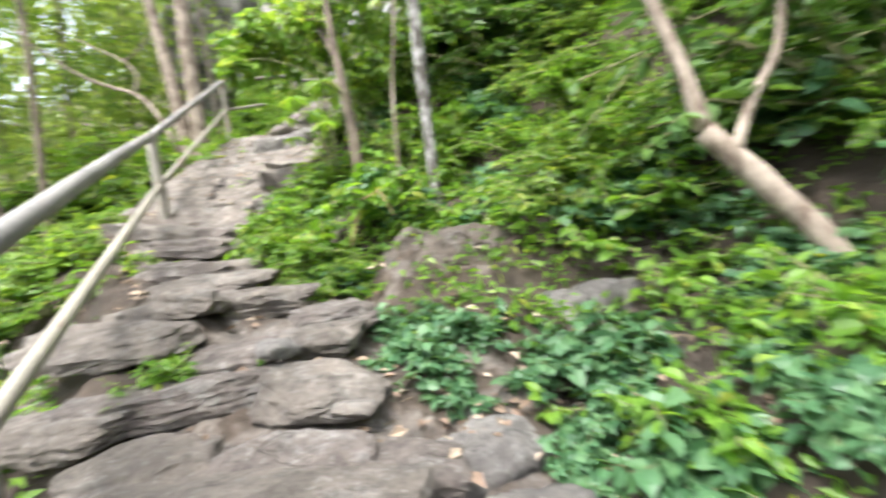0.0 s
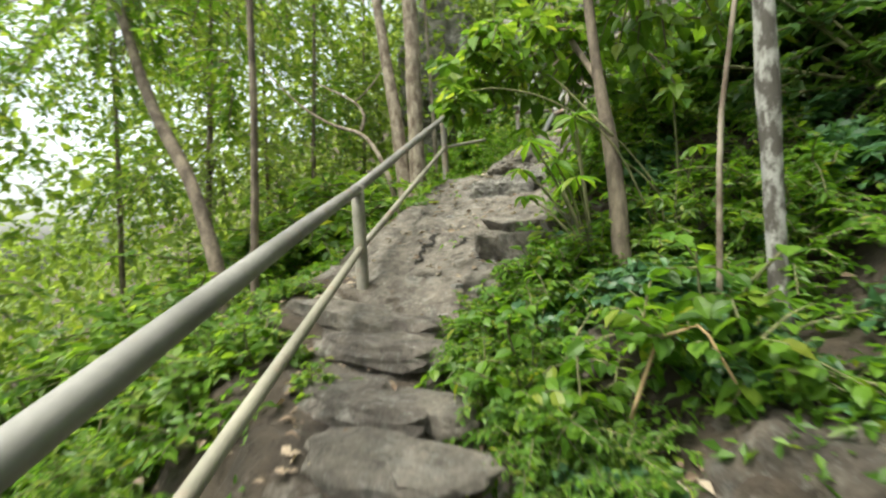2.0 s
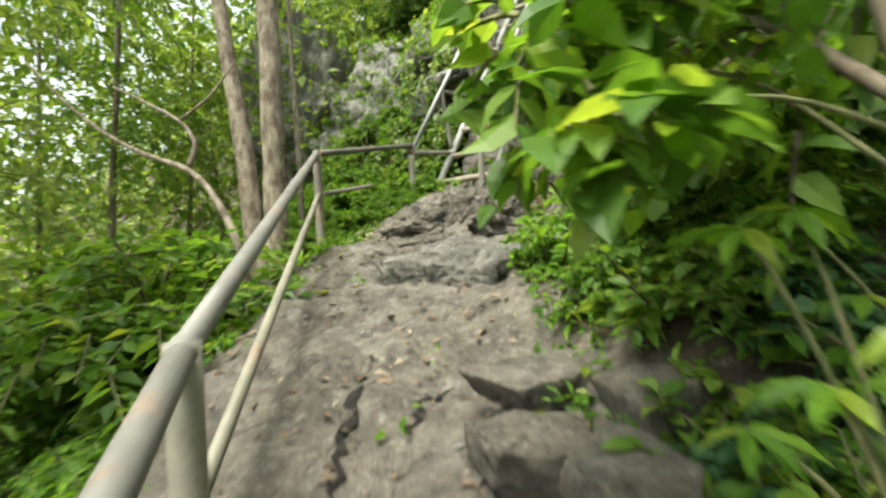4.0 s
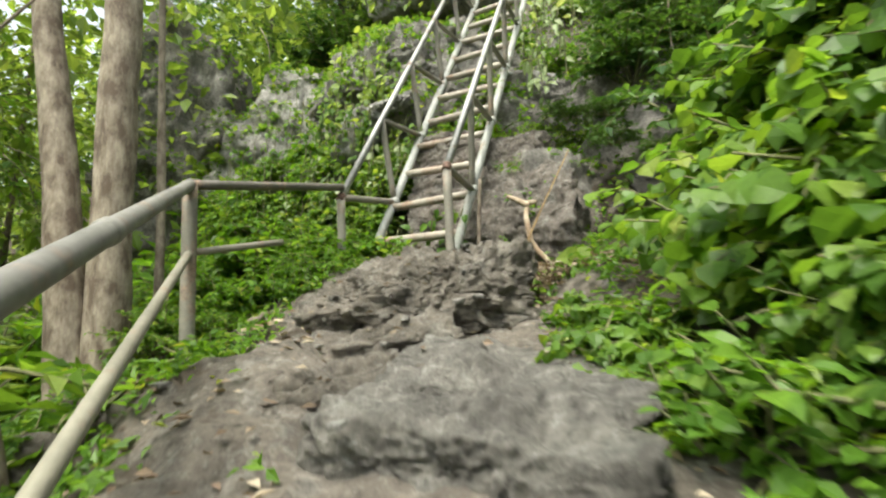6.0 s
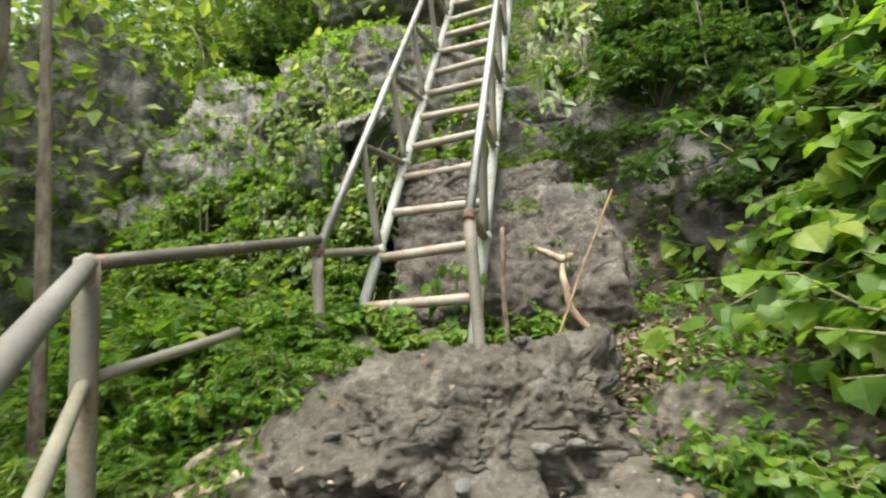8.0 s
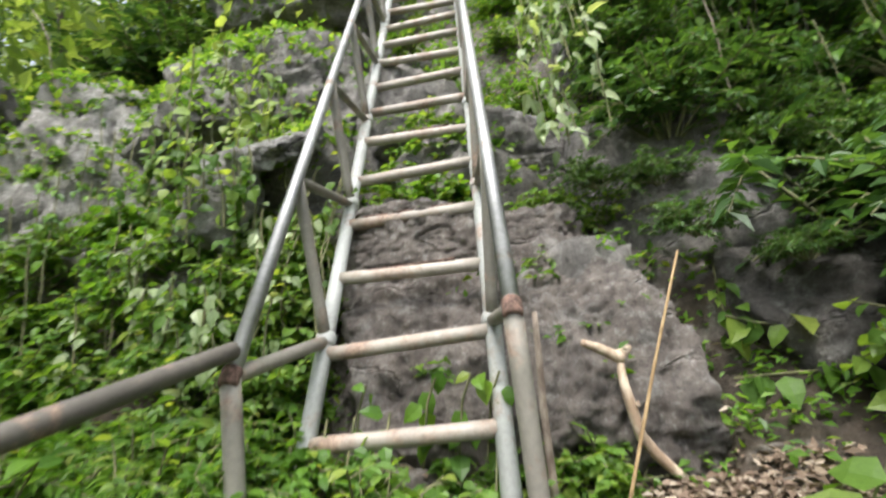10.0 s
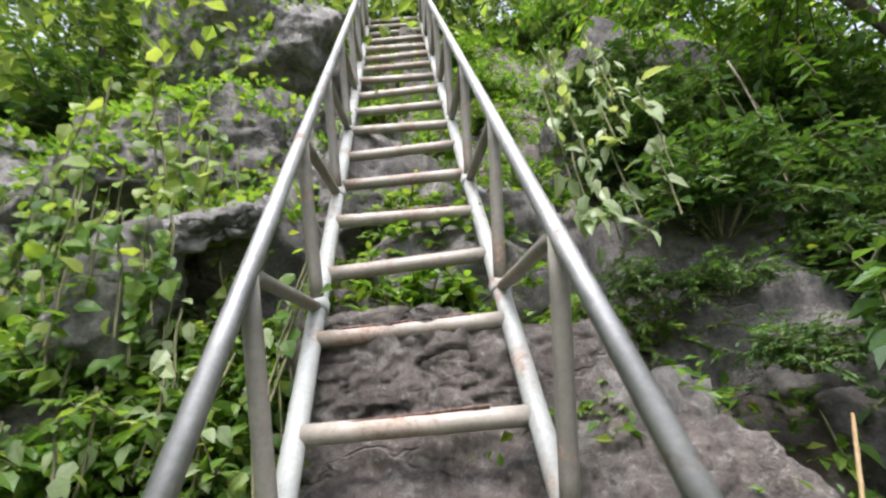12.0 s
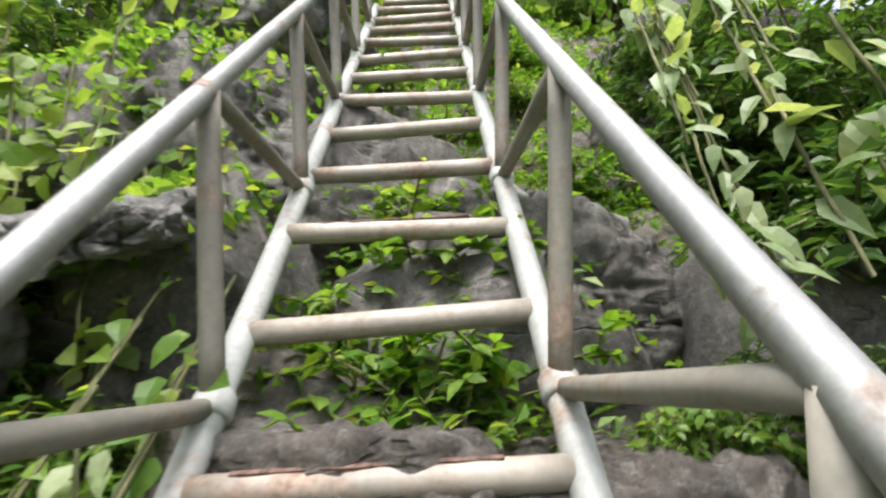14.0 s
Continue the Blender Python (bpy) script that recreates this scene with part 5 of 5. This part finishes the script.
# ---- small cover ----
def on_ground(seed, n, x0, x1, y0, y1, chance):
    rng = np.random.RandomState(seed)
    x, y = rng.uniform(x0, x1, n), rng.uniform(y0, y1, n)
    d = (x - np.interp(y, PY, PX)) * 0.86
    v = (x - R0[0]) * HV[0] + (y - R0[1]) * HV[1]
    w = (x - R0[0]) * WV[0] + (y - R0[1]) * WV[1]
    ok = rng.uniform(0, 1, n) < chance(x, y, d, v, w)
    x, y = x[ok], y[ok]
    return np.stack([x, y, terrain(x, y)[0]], 1)


def on_rocks(seed, per, steep, density, far_left=False):
    rng = np.random.RandomState(seed)
    out = []
    for W, T in ROCK_TOPS:
        A, B, C = W[T[:, 0]], W[T[:, 1]], W[T[:, 2]]
        nr = np.cross(B - A, C - A)
        area = np.linalg.norm(nr, axis=1) / 2
        nr = unit(nr)
        p = np.where((nr[:, 2] > steep) & (A[:, 1] > 8.6) & ((A[:, 0] < -1.9) | (not far_left)), area, 0)
        if p.sum() < 1e-4:
            continue
        k = rng.choice(len(T), int(p.sum() * per), p=p / p.sum())
        u = rng.uniform(0, 1, (len(k), 2))
        u = np.where(u.sum(1, keepdims=True) > 1, 1 - u, u)
        q = A[k] + (B[k] - A[k]) * u[:, :1] + (C[k] - A[k]) * u[:, 1:]
        w, v = (q - R0) @ WV, (q - R0) @ HV
        bare = (w > -0.55) & (w < 1.7) & (v < 1.15) & (rng.uniform(0, 1, len(q)) < 0.85)
        out.append(q[(fbm(q * 1.1, seed, 3) > density) & ~bare])
    return np.concatenate(out)


def rosettes(name, label, P, seed, per, leaf, width, mat, lift=0.06, flat=0.5, category="plants"):
    """Many small tufts of leaves, one at each point."""
    rng = np.random.RandomState(seed)
    n = len(P) * per
    Q = np.repeat(P, per, 0) + rng.normal(size=(n, 3)) * np.array([0.05, 0.05, 0.0]) + np.array([0, 0, 1]) * rng.uniform(0.2, 1, (n, 1)) * lift
    D = rng.normal(size=(n, 3)) * np.array([1, 1, flat])
    N = np.array([0, -0.15, 1.0]) + rng.normal(size=(n, 3)) * 0.35
    L = leaf * rng.uniform(0.5, 1.3, n)
    V, T = leaves(Q, D, N, L, L * width, "plain")
    tagged(new(name, mesh_of(name, V, T, False, [mat])), label, category, kind="stuff")


rosettes("ground_cover", "small green weeds covering the slope", on_ground(1, 16000, -5, 4.5, -1, 8.5, lambda x, y, d, v, w: np.where((d > np.where(y < 2.8, 0.95, 0.55)) | (d < -0.8), 0.8, 0.004)), 1, 6, 0.06, 0.5, M_MID, 0.09)
rosettes("ground_cover", "low leafy weeds on the ledge and cliff", on_ground(2, 15000, -7, 4.5, 8.2, 15, lambda x, y, d, v, w: np.where((np.abs(w) > 0.5) | (v > 0.9), 0.75, 0.15) * np.where((w > 0.4) & (w < 2.2) & (v < 0.3), 0.12, 1.0)), 2, 6, 0.065, 0.55, M_MID, 0.12)
rosettes("rock_plants", "small plants rooted on the rocks", on_rocks(3, 60, 0.45, 0.05), 3, 7, 0.07, 0.5, M_MID, 0.1)
rosettes("rock_moss", "leafy creepers over the boulders", on_rocks(4, 40, 0.1, 0.35), 4, 6, 0.075, 0.7, M_FRESH, 0.05)
rosettes("climbing_vine", "bright vine leaves spread over the cliff rocks", on_rocks(7, 80, -0.35, 0.12, True), 7, 4, 0.085, 0.8, M_FRESH, 0.06, 0.6, "vine")
rosettes("undergrowth", "dense green undergrowth on the lower slope", on_ground(8, 14000, -18, -3.5, -6, 16, lambda x, y, d, v, w: np.where((d < -2.2) & (v < 3.0), 0.9, 0.0)), 8, 6, 0.2, 0.5, M_MID, 0.9, 0.6)
rosettes("leaf_litter", "dry brown fallen leaves between the stones", on_ground(5, 6000, -4, 3, -0.5, 9.5, lambda x, y, d, v, w: np.where(np.abs(d) < 1.3, 0.5, 0.15)), 5, 2, 0.06, 0.5, M_DRY, 0.012, 0.08, "leaf litter")
rosettes("leaf_litter", "pile of dry tan leaves at the foot of the boulder", on_ground(6, 2600, -1.4, 0.3, 8.2, 9.3, lambda x, y, d, v, w: np.where((w > 0.55) & (v > -0.8) & (v < 0.2) & (w < 1.75), 1.0, 0.0)), 6, 3, 0.06, 0.5, M_DRY, 0.035, 0.2, "leaf litter")


def chips(name, label, spots, seed, size, mat):
    """Small broken stones lying about the given places."""
    rng = np.random.RandomState(seed)
    out = []
    for cx, cy, n, r in spots:
        for _ in range(n):
            x, y = cx + rng.normal() * r, cy + rng.normal() * r
            s = size * rng.uniform(0.4, 1.3)
            V, T = rock_shape((s, s * 0.75, s * 0.45), rng.randint(9999), 3, 5, 0.05)
            a = rng.uniform(0, 6.28)
            V = V @ np.array([[math.cos(a), -math.sin(a), 0], [math.sin(a), math.cos(a), 0], [0, 0, 1]])
            out.append((V + np.array([x, y, max(surface(x, y), zat(x, y)) + s * 0.15]), T))
    V, T = join(out)
    tagged(new(name, mesh_of(name, V, T, False, [mat])), label, "stones", kind="stuff")


CHIP_SPOTS = ((-0.762, 5.03, 14, 0.18), (-0.84, 7.466, 16, 0.22), (-2.392, 7.515, 14, 0.25), (-1.5, 7.71, 12, 0.2), (-1.823, 6.067, 10, 0.5), (-1.039, 3.957, 12, 0.25))
chips("loose_stones", "small broken stone chips lying on the bedrock", CHIP_SPOTS, 91, 0.028, M_PALE)
rng_l = np.random.RandomState(92)
LITTER = []
for cx, cy, n, r in ((-0.95, 7.5, 50, 0.2), (-2.6, 7.7, 40, 0.3), (-1.9, 7.75, 25, 0.2), (-0.9, 4.9, 30, 0.2), (-1.3, 3.7, 25, 0.25), (-1.2, 8.6, 20, 0.25), (1.08, 2.35, 60, 0.12), (-0.35, 2.9, 40, 0.2), (-0.75, 3.4, 40, 0.2), (1.35, 2.5, 30, 0.15)):
    for _ in range(n):
        x, y = cx + rng_l.normal() * r, cy + rng_l.normal() * r
        LITTER.append((x, y, max(surface(x, y), zat(x, y))))
rosettes("leaf_litter", "scattered dry leaves on the bare rock", np.array(LITTER), 93, 1, 0.055, 0.5, M_DRY, 0.012, 0.08, "leaf litter")


def far_woods():
    rng = np.random.RandomState(9)
    n = 150000
    a = rng.uniform(radians(40), radians(330), n)
    r = 9 + 40 * rng.uniform(0, 1, n) ** 1.6
    x, y = -1 + np.cos(a) * r, 4 + np.sin(a) * r
    P = np.stack([x, y, np.zeros(n)], 1)
    h = terrain(x, y, False)[0]
    top = 7 + 4 * fbm(P * 0.18, 4, 3)
    z = h + top * rng.uniform(0, 1, n) ** 0.8
    clump = fbm(np.stack([x, y, z], 1) * 0.5, 8, 2) > -0.25
    P = np.stack([x, y, z], 1)[clump]
    m = len(P)
    L = 0.22 * rng.uniform(0.6, 1.4, m) * np.sqrt(r[clump] / 9)
    V, T = leaves(P, rng.normal(size=(m, 3)), np.array([0, 0, 1.0]) + rng.normal(size=(m, 3)) * 0.6, L, L * 0.6, "plain")
    # Distant leaves get the same paled colour in place of haze.
    tagged(new("far_woods", mesh_of("far_woods", V, T, False, [M_HAZELEAF])), "dense distant forest foliage", "woods", kind="stuff")


far_woods()
